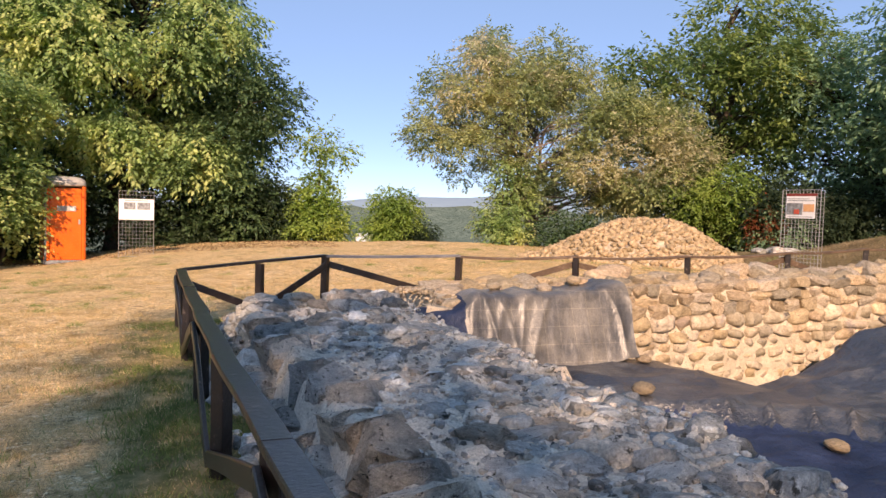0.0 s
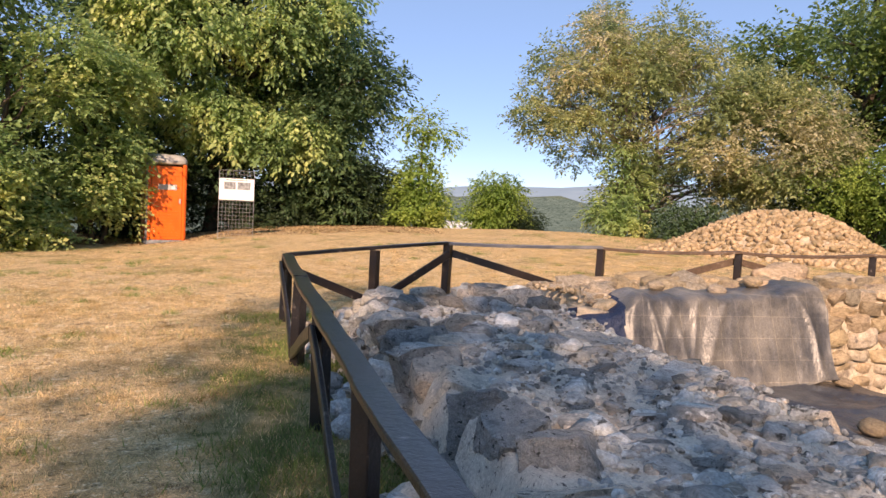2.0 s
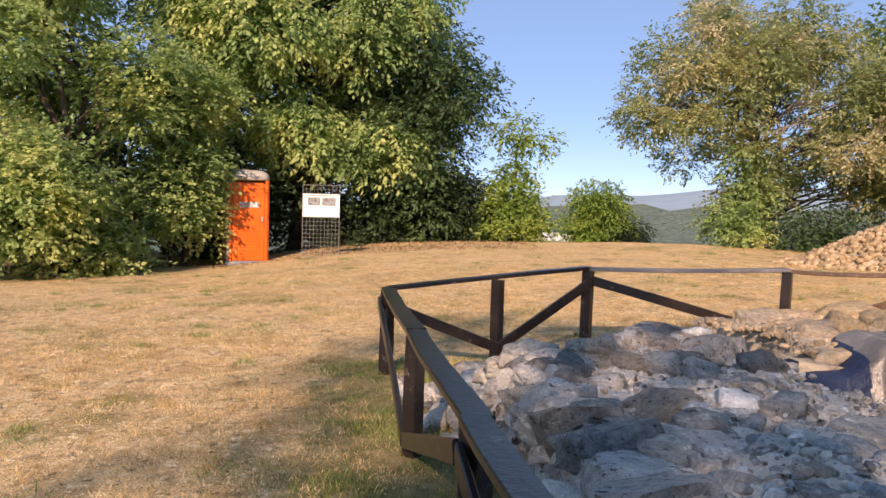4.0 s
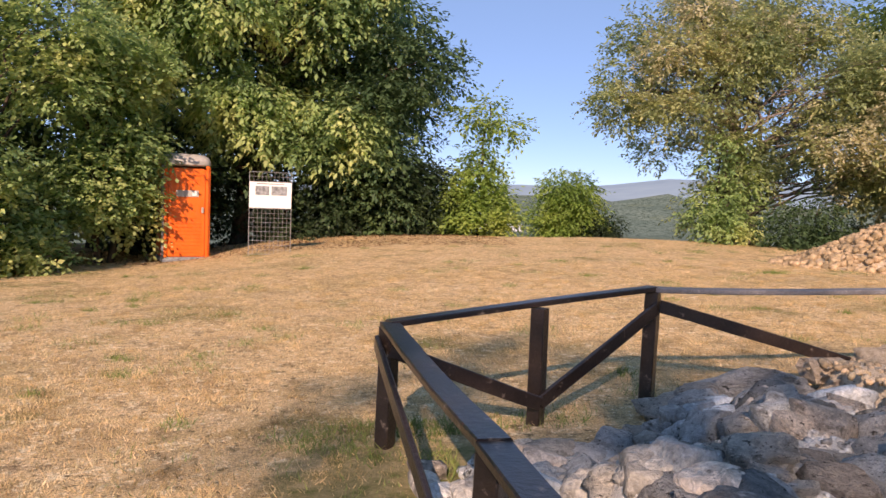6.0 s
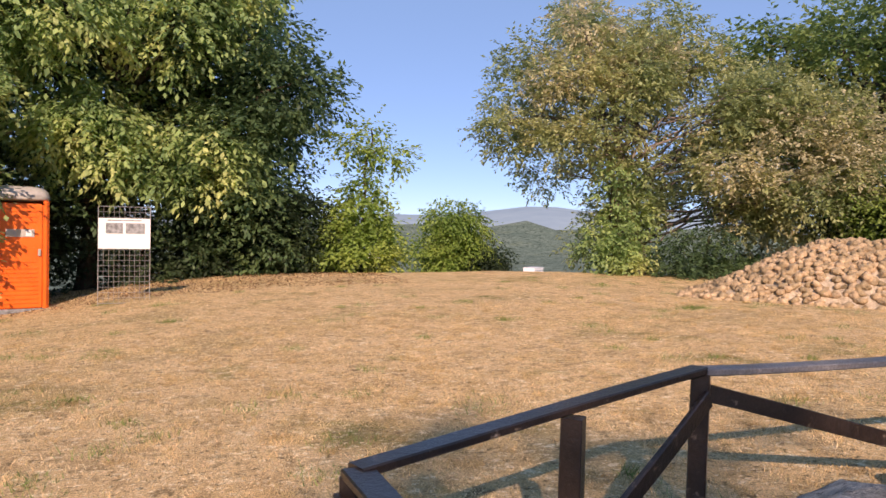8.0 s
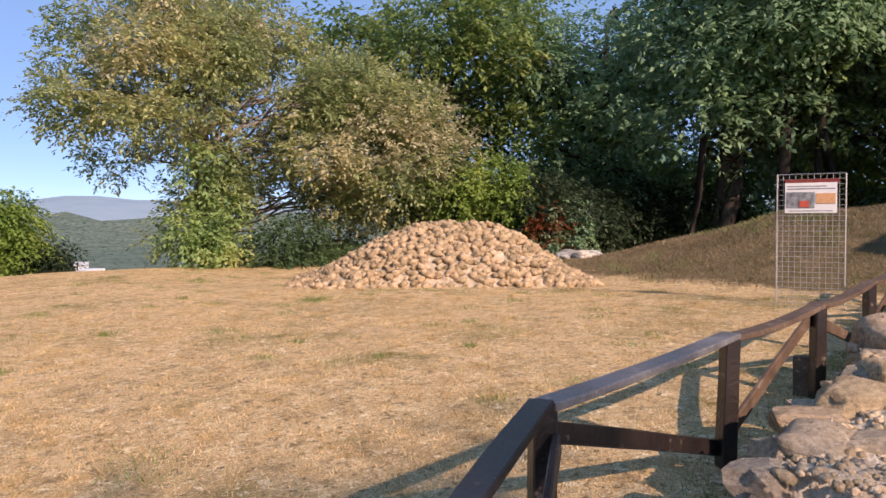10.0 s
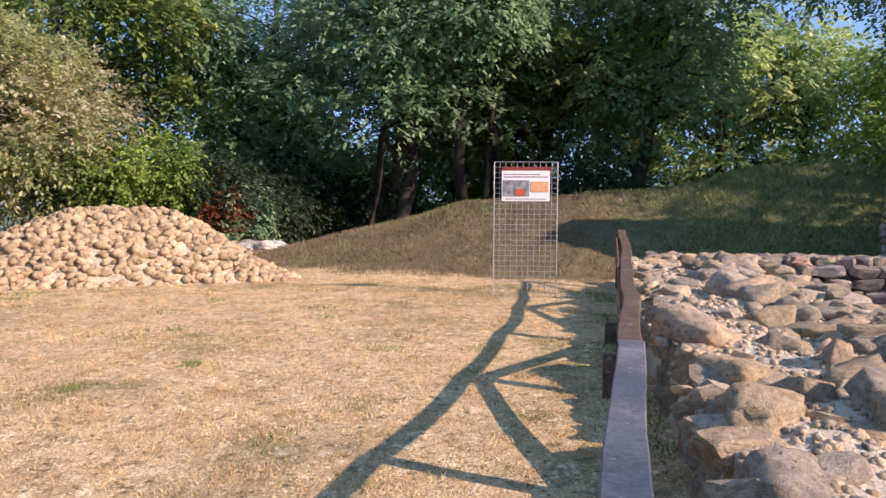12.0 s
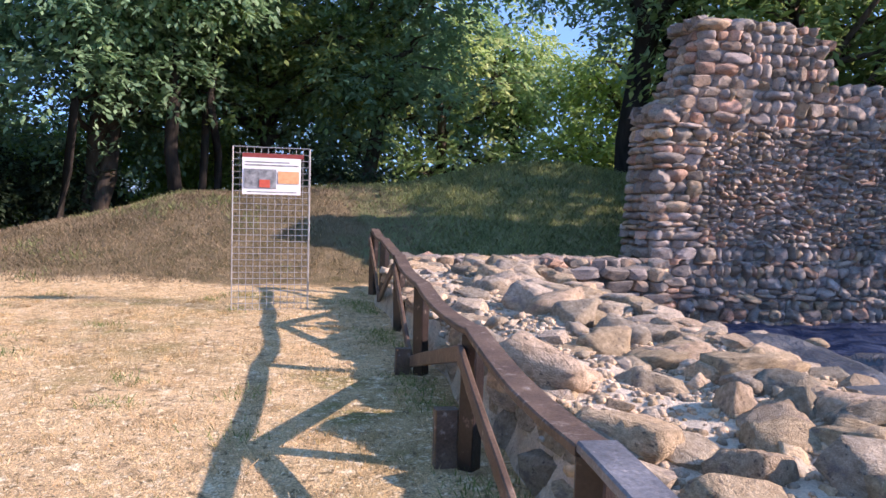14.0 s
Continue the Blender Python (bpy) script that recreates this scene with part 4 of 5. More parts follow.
for x, y, h in ((6.2, 10.26, 0.28), (8.2, 10.17, 0.22)):
    part("stub", beam((x, y, gz(x, y) - 0.1), (x, y, h), 0.08, 0.12, frng, 0.003, 3), M_WOOD_WORN, fence, "short sawn-off stub of worn wood")


# ---- wire panels with boards ----
def wire_panel(name, label, x, y, zrot, width, height, vert, horiz, depth=0.09):
    ob = thing(name, label, "sign", at=(x, y, gz(x, y)))
    ob.rotation_euler.z = radians(zrot)
    for sx in (-1, 1):
        for d in (0, depth):
            bm = bmesh.new()
            rod(bm, (sx * width / 2, d, -0.05), (sx * width / 2, d, height), 0.008 if d == 0 else 0.005)
            part("upright", bm, M_STEEL, ob)
    for i in range(1, vert):
        bm = bmesh.new()
        xx = -width / 2 + width * i / vert
        rod(bm, (xx, 0.006, 0), (xx, 0.006, height), 0.0035, 4)
        part("wire", bm, M_STEEL, ob)
    for i in range(horiz + 1):
        bm = bmesh.new()
        z_ = height * i / horiz
        rod(bm, (-width / 2, 0, z_), (width / 2, 0, z_), 0.0035 if 0 < i < horiz else 0.006, 4)
        part("wire", bm, M_STEEL, ob)
        for sx in (-1, 1):
            bm = bmesh.new()
            rod(bm, (sx * width / 2, 0, z_), (sx * width / 2, depth, z_), 0.003, 4)
            part("tie", bm, M_STEEL, ob)
    return ob


def flat(ob, name, x0, x1, z0, z1, y, mat, lab="", t=0.004):
    bm = bmesh.new()
    box(bm, ((x0 + x1) / 2, y, (z0 + z1) / 2), (x1 - x0, t, z1 - z0))
    return part(name, bm, mat, ob, lab)


sign_e = wire_panel("information_sign", "tall galvanised wire panel with a white printed board, on dry grass", 11.64, 11.21, -86, 0.87, 1.87, 11, 26)
flat(sign_e, "board", -0.33, 0.33, 1.33, 1.75, -0.012, M_WHITE)
flat(sign_e, "header_band", -0.33, 0.36, 1.75, 1.80, -0.012, M_DARKRED)
flat(sign_e, "picture", -0.31, 0.05, 1.40, 1.62, -0.019, M_PRINT_GREY)
flat(sign_e, "picture_patch", -0.14, -0.02, 1.41, 1.50, -0.024, M_PRINT_RED)
flat(sign_e, "plan", 0.07, 0.31, 1.46, 1.60, -0.019, M_PRINT_ORANGE)
for k in range(2):
    flat(sign_e, "text_line", -0.30, 0.30 - 0.1 * k, 1.66 + 0.035 * k, 1.672 + 0.035 * k, -0.017, M_PRINT_GREY, t=0.002)
flat(sign_e, "text_line", -0.28, 0.28, 1.355, 1.365, -0.017, M_PRINT_GREY, t=0.002)
sign_w = wire_panel("information_sign", "grey wire panel with a white printed board, before dark trees", -0.15, 23.5, 0, 0.92, 1.84, 10, 18)
flat(sign_w, "board", -0.46, 0.46, 1.04, 1.62, -0.012, M_WHITE)
flat(sign_w, "picture", -0.33, -0.03, 1.33, 1.53, -0.019, M_PRINT_GREY)
flat(sign_w, "picture", 0.02, 0.36, 1.33, 1.53, -0.019, M_PRINT_GREY)
flat(sign_w, "text_line", -0.3, 0.3, 1.57, 1.59, -0.017, M_PRINT_GREY, t=0.002)


# ---- portable toilet ----
wc = thing("portable_toilet", "orange plastic portable toilet cabin with a pale grey domed roof", "portable toilet", at=(-2.17, 25.19, -0.60))
wc.rotation_euler.z = radians(13)


def slab(name, c, s, mat, bev=0.02, lab="", parent=wc):
    bm = bmesh.new()
    box(bm, c, s)
    bmesh.ops.bevel(bm, geom=list(bm.edges), offset=bev, segments=2, affect="EDGES")
    return part(name, bm, mat, parent, lab)


slab("base", (0, 0, 0.07), (1.10, 1.10, 0.14), M_PRINT_GREY, lab="dark grey plastic skid base")
slab("side_panel", (-0.52, 0, 1.20), (0.05, 1.02, 2.16), M_ORANGE)
slab("side_panel", (0.52, 0, 1.20), (0.05, 1.02, 2.16), M_ORANGE)
slab("back_panel", (0, 0.51, 1.20), (1.00, 0.05, 2.16), M_ORANGE)
slab("door_frame", (-0.47, -0.52, 1.20), (0.10, 0.06, 2.16), M_ORANGE)
slab("door_frame", (0.47, -0.52, 1.20), (0.08, 0.06, 2.16), M_ORANGE)
slab("corner_post", (-0.525, -0.53, 1.20), (0.06, 0.07, 2.18), M_PRINT_GREY, 0.012, "dark grey plastic corner post")
wc_door = slab("door", (0.01, -0.53, 1.18), (0.83, 0.05, 2.06), M_ORANGE)
for k in range(9):
    slab("rib", (0.01, -0.56, 0.26 + 0.085 * k), (0.66, 0.022, 0.035), M_ORANGE, 0.008, parent=wc_door)
for k in range(3):
    slab("rib", (0.01, -0.56, 1.86 + 0.10 * k), (0.62, 0.022, 0.04), M_ORANGE, 0.008, parent=wc_door)
slab("moulding", (0.01, -0.56, 1.20), (0.62, 0.02, 0.30), M_ORANGE, 0.008, parent=wc_door)
slab("notice", (0.02, -0.565, 1.63), (0.50, 0.012, 0.15), M_GREYPLAS, 0.003, "pale grey printed notice", parent=wc_door)
slab("notice", (0.17, -0.574, 1.63), (0.10, 0.008, 0.11), M_WHITE, 0.002, "small white sticker", parent=wc_door)
slab("latch", (0.36, -0.57, 1.25), (0.05, 0.04, 0.14), M_GREYPLAS, 0.008, "grey latch", parent=wc_door)
bm = bmesh.new()
bmesh.ops.create_uvsphere(bm, u_segments=28, v_segments=14, radius=0.5)
for v in bm.verts:
    v.co = Vector((math.copysign(abs(v.co.x * 2) ** 0.5, v.co.x) * 0.60, math.copysign(abs(v.co.y * 2) ** 0.5, v.co.y) * 0.60, math.copysign(abs(v.co.z * 2) ** 0.75, v.co.z) * (0.25 if v.co.z > 0 else 0.06)))
bmesh.ops.translate(bm, verts=bm.verts, vec=(0, 0, 2.31))
part("roof", bm, M_GREYPLAS, wc, "pale grey domed plastic roof", True)

# ---- cobbles on the sheets ----
for x, y, s in ((3.95, 8.35, 0.16), (4.62, 8.32, 0.2), (5.05, 8.35, 0.2)):
    cobble(x, y, float(n_top(x, y)) + 0.14, s)
for x, y, s in ((5.69, 7.7, 0.17), (6.42, 7.5, 0.17), (4.56, 6.12, 0.23), (5.32, 4.5, 0.18), (11.2, 4.33, 0.26), (10.0, 5.95, 0.26), (9.7, 6.7, 0.3), (10.1, 6.2, 0.22), (8.9, 7.0, 0.2)):
    cobble(x, y, max(float(sheet_floor(x, y)), float(sheet_floor(x + 0.12, y))) + s * 0.28, s)


# ---- plants ----
def tube(bm, pts, radii, seg=7):
    rings = []
    for i, (p, r) in enumerate(zip(pts, radii)):
        d = (pts[min(i + 1, len(pts) - 1)] - pts[max(i - 1, 0)]).normalized()
        s = d.orthogonal().normalized()
        u = d.cross(s)
        rings.append([bm.verts.new(p + (s * math.cos(6.283 * k / seg) + u * math.sin(6.283 * k / seg)) * r) for k in range(seg)])
    for a, b in zip(rings, rings[1:]):
        o = min(range(seg), key=lambda q: (b[q].co - a[0].co).length)
        for k in range(seg):
            bm.faces.new((a[k], a[(k + 1) % seg], b[(k + 1 + o) % seg], b[(k + o) % seg]))


def limb(bm, a, b, r0, r1, rng, n=6, crook=0.12):
    a, b = Vector(a), Vector(b)
    L = (b - a).length
    pts = [a + (b - a) * (i / n) + Vector((rng.gauss(0, 1), rng.gauss(0, 1), rng.gauss(0, 0.5))) * (crook * L / n if 0 < i < n else 0) * 2 + Vector((0, 0, 0.10 * L * math.sin(3.14 * i / n))) for i in range(n + 1)]
    tube(bm, pts, [r0 + (r1 - r0) * i / n for i in range(n + 1)])
    return pts


def leaves(blobs, count, size, seed, droop=0.3, shell=0.55, clump=0.0, aspect=0.5):
    """Leaf blades in and round the blobs (x, y, z, rx, ry, rz): flat twig sprays, each with paired blades."""
    g = np.random.default_rng(seed)
    per = 12
    n = count // per
    bl = np.array(blobs, dtype=float)
    wts = (bl[:, 3] * bl[:, 4] * bl[:, 5]) ** 0.7
    which = g.choice(len(bl), n, p=wts / wts.sum())
    d = g.normal(size=(n, 3))
    d /= np.linalg.norm(d, axis=1, keepdims=True)
    r = shell + (1 - shell) * g.random(n) ** 0.6 + g.normal(size=n) * 0.07
    lump = 1 + 0.18 * np.sin(d[:, 0] * 7 + which) * np.sin(d[:, 1] * 6 + which * 2) + 0.16 * np.sin(d[:, 2] * 8 + which * 3)
    c = bl[which, :3] + d * bl[which, 3:] * (r * lump)[:, None]
    ax = d * [1, 1, 0.35] + g.normal(size=(n, 3)) * 0.35 + [0, 0, -droop]
    ax /= np.linalg.norm(ax, axis=1, keepdims=True)
    up = np.array([0, 0, 1.0]) + 0.3 * d + g.normal(size=(n, 3)) * 0.25
    sd = np.cross(ax, up)
    sd /= np.linalg.norm(sd, axis=1, keepdims=True) + 1e-9
    c, ax, sd = np.repeat(c, per, 0), np.repeat(ax, per, 0), np.repeat(sd, per, 0)
    m = len(c)
    along = np.tile(np.arange(per) / per, n)
    flip = np.tile(np.where(np.arange(per) % 2, 1.0, -1.0), n)
    c = c + ax * (along * size * 4.2)[:, None] - np.array([0, 0, 1.0]) * (along ** 2 * size * (0.5 + droop))[:, None] + g.normal(size=(m, 3)) * size * 0.22
    ld = ax * 0.7 + sd * (flip * (1.0 - 0.5 * along))[:, None] + g.normal(size=(m, 3)) * 0.28 + [0, 0, -0.15 - droop * 0.6]
    ld /= np.linalg.norm(ld, axis=1, keepdims=True)
    nrm = np.cross(ld, np.array([0, 0, 1.0]) + g.normal(size=(m, 3)) * 0.35)
    nrm /= np.linalg.norm(nrm, axis=1, keepdims=True) + 1e-9
    s = size * (0.65 + 0.7 * g.random(m))[:, None]
    w = s * aspect * 0.5
    v = np.stack([c, c + ld * s * 0.45 + nrm * w, c + ld * s, c + ld * s * 0.45 - nrm * w], 1)
    return v.reshape(-1, 3), np.arange(m * 4).reshape(-1, 4)


def tree(label, base, blobs, count, size, leaf_mat, seed, stems=1, r0=0.22, bark=M_BARK, droop=0.3, shell=0.55, category="tree", extra=None, name="tree", twigs=2, aspect=0.5):
    r_ = random.Random(seed)
    b = Vector((base[0], base[1], gz(base[0], base[1]) - 0.1))
    ob = thing(name, label, category, at=b)
    count, size = int(count * 0.5), size * 1.22
    bm = bmesh.new()
    rel = [(x - b.x, y - b.y, z - b.z, a, c, d) for x, y, z, a, c, d in blobs]
    top = max(rel, key=lambda q: q[2])
    for k in range(stems):
        ends = rel[k::stems]
        tgt = Vector(max(ends, key=lambda q: q[2])[:3])
        foot = Vector((r_.uniform(-0.35, 0.35) * (stems > 1), r_.uniform(-0.35, 0.35) * (stems > 1), 0))
        spine = limb(bm, foot, tgt, r0, r0 * 0.25, r_, 8, 0.08)
        for q in ends:
            e = Vector(q[:3])
            near_ = min(range(1, 8), key=lambda i: (spine[i] - e).length + abs(spine[i].z - e.z * 0.6) * 0.5)
            pts = limb(bm, spine[near_], e, r0 * 0.42, r0 * 0.08, r_, 5, 0.15)
            for _ in range(twigs):
                w = Vector((r_.gauss(0, 1), r_.gauss(0, 1), r_.gauss(0, 0.7))).normalized()
                limb(bm, pts[r_.randrange(2, 5)], e + Vector((w.x * q[3], w.y * q[4], w.z * q[5])) * 0.85, r0 * 0.13, r0 * 0.03, r_, 4, 0.15)
    part("trunk", bm, bark, ob, "", True)
    v, f = leaves(rel, count, size, seed, droop, shell, aspect=aspect)
    me = mesh_np("crown", v, f, leaf_mat)
    part_mesh("crown", me, None, ob)
    if extra:
        v, f = leaves([(x - b.x, y - b.y, z - b.z, a, c, d) for x, y, z, a, c, d in extra[1]], extra[2], size, seed + 1, droop, shell)
        part_mesh("foliage_patch", mesh_np("foliage_patch", v, f, extra[0]), None, ob, extra[3])
    return ob


def blob_cloud(seed, cx, cy, cz, rx, ry, rz, n, br):
    r_ = random.Random(seed)
    out = []
    while len(out) < n:
        d = Vector((r_.uniform(-1, 1), r_.uniform(-1, 1), r_.uniform(-1, 1)))
        if d.length > 1:
            continue
        d = d.normalized() * d.length ** 0.5
        k = r_.uniform(0.7, 1.3) * br
        out.append((cx + d.x * rx, cy + d.y * ry, cz + d.z * rz, k, k, k * 0.72))
    return out


# large trees behind the toilet
tree("large leafy tree with drooping yellow-green sprays, beside the orange cabin", (-1.0, 28.5), [b_ for b_ in blob_cloud(1, -0.9, 28.6, 6.0, 3.8, 3.0, 5.0, 46, 1.25) if b_[2] > 2.7], 210000, 0.145, M_LEAF_MIX, 101, r0=0.28, droop=0.5)
tree("tall dark green tree behind the orange cabin", (2.0, 30.0), blob_cloud(2, 2.0, 29.6, 4.6, 2.7, 2.4, 5.4, 36, 1.1), 110000, 0.14, M_LEAF_DEEP, 102, r0=0.25, droop=0.2)
tree("tall dark green tree in shade behind the wire sign", (-5.0, 29.5), blob_cloud(3, -5.0, 29.5, 5.0, 3.6, 2.4, 5.6, 30, 1.4), 80000, 0.16, M_LEAF_DEEP, 103, r0=0.25, droop=0.2)
tree("dense hazel shrub with layered yellow-green leaves at the field edge", (-6.0, 22.0), blob_cloud(4, -6.3, 22.3, 2.8, 2.7, 2.4, 3.9, 34, 0.95), 170000, 0.092, M_LEAF_MIX, 104, stems=3, r0=0.10, droop=0.1, category="shrub", name="shrub", aspect=0.7)
tree("leafy hazel shrub beside the orange cabin", (-4.0, 24.8), [b_ for b_ in blob_cloud(5, -3.75, 24.5, 2.1, 0.85, 0.9, 2.8, 24, 0.7) if b_[0] < -3.3 or b_[2] > 3.4] + [(-3.0, 24.35, 0.9, 0.42, 0.3, 0.4), (-2.85, 24.35, 1.3, 0.25, 0.25, 0.22), (-3.05, 24.4, 0.2, 0.35, 0.3, 0.35), (-3.1, 24.3, 1.6, 0.35, 0.3, 0.3)], 60000, 0.095, M_LEAF_MIX, 105, stems=2, r0=0.09, droop=0.2, category="shrub", name="shrub", aspect=0.7)
tree("tall leafy tree rising behind the hazel shrub", (-11.0, 27.0), blob_cloud(6, -11.0, 27.0, 5.5, 4.0, 3.2, 6.0, 30, 1.5), 70000, 0.18, M_LEAF_OAK, 106, r0=0.3)
# sapling and round bush at the field's rim
tree("slender young tree with sparse pale green leaves at the slope's rim", (6.0, 28.2), [(6.0, 28.2, 0.5 + 0.42 * k, 1.05 - 0.17 * k, 0.9 - 0.15 * k, 0.42) for k in range(6)] + [(5.5, 28.2, 3.6, 0.5, 0.3, 0.3), (6.7, 28.1, 3.4, 0.5, 0.3, 0.25), (6.2, 28.2, 4.0, 0.2, 0.2, 0.3)], 24000, 0.12, M_LEAF_YEL, 107, r0=0.06, droop=0.2)
tree("low round yellow-green bush at the slope's rim", (9.2, 29.4), blob_cloud(8, 9.3, 29.6, 0.95, 0.55, 0.5, 0.95, 14, 0.62), 42000, 0.09, M_LEAF_YEL, 108, stems=3, r0=0.05, category="bush", name="bush")
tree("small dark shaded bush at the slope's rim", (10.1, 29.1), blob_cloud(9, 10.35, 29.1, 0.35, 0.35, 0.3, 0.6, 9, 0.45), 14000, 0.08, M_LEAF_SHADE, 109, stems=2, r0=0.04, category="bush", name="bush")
# undergrowth, with the shade below the crowns put into its leaf colour
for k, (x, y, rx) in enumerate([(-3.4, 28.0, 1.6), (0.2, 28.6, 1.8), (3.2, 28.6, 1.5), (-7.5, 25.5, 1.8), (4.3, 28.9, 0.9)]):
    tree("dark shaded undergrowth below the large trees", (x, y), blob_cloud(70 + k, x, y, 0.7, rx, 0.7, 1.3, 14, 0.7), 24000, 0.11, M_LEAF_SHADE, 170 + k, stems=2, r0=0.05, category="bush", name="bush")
# leaning olive-grey tree in the middle
BROWN = [(14.2, 22.7, 2.9, 0.9, 0.6, 0.5), (16.2, 21.6, 3.0, 0.8, 0.6, 0.7), (17.0, 21.0, 3.3, 0.6, 0.6, 0.8), (15.2, 22.3, 2.7, 0.8, 0.5, 0.35), (16.6, 21.3, 4.0, 0.5, 0.5, 0.5), (11.6, 25.2, 5.3, 0.7, 0.6, 0.5), (10.4, 26.0, 5.2, 0.6, 0.5, 0.4), (13.0, 24.6, 6.0, 0.6, 0.5, 0.4), (11.0, 24.8, 6.8, 0.8, 0.5, 0.6), (15.4, 22.3, 3.9, 0.9, 0.6, 0.5)]
MIDBLOBS = blob_cloud(10, 12.7, 26.4, 4.5, 3.5, 2.2, 3.8, 60, 0.72) + blob_cloud(11, 16.5, 23.3, 3.3, 2.4, 1.8, 2.2, 30, 0.82) + blob_cloud(110, 14.0, 26.0, 6.6, 1.7, 1.3, 1.6, 10, 0.8)
MIDBLOBS = [b_ for b_ in MIDBLOBS if not (b_[2] < 2.9 and b_[0] < 12.0)]
tree("broad many-stemmed tree with olive leaves and withered brown patches", (13.6, 26.0), MIDBLOBS, 270000, 0.10, M_LEAF_OLIVE, 110, stems=5, r0=0.10, bark=M_GREYBARK, droop=0.1, shell=0.4, twigs=3,
     extra=(M_LEAF_BROWN, BROWN, 10000, "withered brown leaves"))
tree("bright green climbing shrub in front of the olive tree", (12.0, 24.9), blob_cloud(12, 12.0, 24.9, 1.6, 0.6, 0.4, 2.0, 12, 0.42), 12000, 0.11, M_LEAF_MIX, 112, stems=2, r0=0.05, category="shrub", name="shrub")
tree("low dark green undergrowth at the foot of the trees", (14.8, 23.9), blob_cloud(13, 14.9, 23.7, 0.5, 2.4, 0.6, 0.7, 20, 0.65), 40000, 0.09, M_LEAF_DEEP, 113, stems=3, r0=0.05, category="bush", name="bush")
tree("yellow-green shrub behind the stone heap", (18.2, 20.6), blob_cloud(14, 18.0, 20.6, 1.5, 1.1, 1.1, 1.5, 14, 0.7), 36000, 0.09, M_LEAF_YEL, 114, stems=3, r0=0.06, category="shrub", name="shrub")
tree("small shrub with withered red-brown leaves", (18.0, 18.3), blob_cloud(15, 18.0, 18.3, 0.9, 0.7, 0.6, 0.7, 8, 0.4), 7000, 0.08, M_LEAF_DARK, 115, stems=2, r0=0.03, category="shrub", name="shrub",
     extra=(M_LEAF_RED, [(17.7, 18.5, 1.2, 0.35, 0.35, 0.5), (18.2, 18.4, 0.9, 0.4, 0.3, 0.3)], 1800, "withered red-brown leaves"))
# dark tree line to the east
EAST = [(20.8, 24.6, 5.6, 3.6, 9.5), (23.5, 20.0, 5.0, 3.0, 9.0), (22.5, 15.5, 5.2, 2.8, 9.5), (24.5, 11.5, 5.4, 3.0, 9.5), (23.6, 8.8, 5.8, 2.5, 9.5), (28.0, 14.0, 5.6, 3.0, 10.0), (20.6, 2.6, 6.0, 2.9, 9.5)]
for k, (x, y, zc, r_c, top) in enumerate(EAST):
    tree("tall dark green broadleaf tree standing behind the grassy bank" if k != 6 else "tall forked tree rising behind the ruined stump", (x, y), blob_cloud(20 + k, x, y, zc + (0.6 if k != 6 else 2.0), r_c, r_c, (3.2 if k != 6 else 2.4) if k > 1 else 4.0, 34 if k == 0 else 26, 1.15), 110000 if k == 0 else 52000, 0.15, M_LEAF_OAK if k in (0, 3) else M_LEAF_DARK, 120 + k, stems=2 if k in (2, 6) else 1, r0=0.24 if k != 6 else 0.38, droop=0.15, bark=M_BARK if k != 6 else M_SHADEBARK)
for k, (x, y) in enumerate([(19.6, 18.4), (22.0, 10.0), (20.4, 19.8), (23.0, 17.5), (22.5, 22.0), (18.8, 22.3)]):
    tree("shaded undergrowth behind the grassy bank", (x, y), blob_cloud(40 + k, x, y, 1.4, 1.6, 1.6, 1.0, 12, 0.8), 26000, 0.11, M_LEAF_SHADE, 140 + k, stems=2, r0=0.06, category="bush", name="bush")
for k, (x, y) in enumerate([(33.0, 8.0), (32.0, 2.0), (31.0, 5.0), (34.0, 16.0), (30.0, -4.0), (32.0, 24.0), (24.0, -4.0)]):
    tree("sunlit yellow-green tree seen through the dark trees", (x, y), blob_cloud(50 + k, x, y, 4.2, 3.4, 3.4, 4.4, 22, 1.5), 36000, 0.20, M_LEAF_MIX, 150 + k, r0=0.25)
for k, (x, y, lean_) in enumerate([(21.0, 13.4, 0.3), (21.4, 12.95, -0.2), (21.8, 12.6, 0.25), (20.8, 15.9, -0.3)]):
    tree("slim dark-stemmed tree in the shade behind the grassy bank", (x, y), blob_cloud(80 + k, x, y + lean_, 7.0, 1.6, 1.6, 2.2, 10, 0.9), 18000, 0.15, M_LEAF_DARK, 180 + k, r0=0.17 if k == 0 else 0.11, bark=M_SHADEBARK)
for k, (x, y) in enumerate([(27.0, 16.5), (28.5, 19.5), (27.5, 13.2)]):
    tree("sunlit yellow-green shrub seen between the dark stems", (x, y), blob_cloud(90 + k, x, y, 1.6, 2.0, 2.0, 1.6, 14, 0.9), 26000, 0.14, M_LEAF_YEL, 190 + k, stems=3, r0=0.06, category="shrub", name="shrub")
for k, (x, y) in enumerate([(28.5, -0.6), (29.0, 21.5)]):
    tree("broad leafy tree closing the gap behind the bank", (x, y), blob_cloud(95 + k, x, y, 3.6, 2.2, 2.2, 3.4, 20, 1.2), 30000, 0.18, M_LEAF_YEL, 195 + k, r0=0.22)
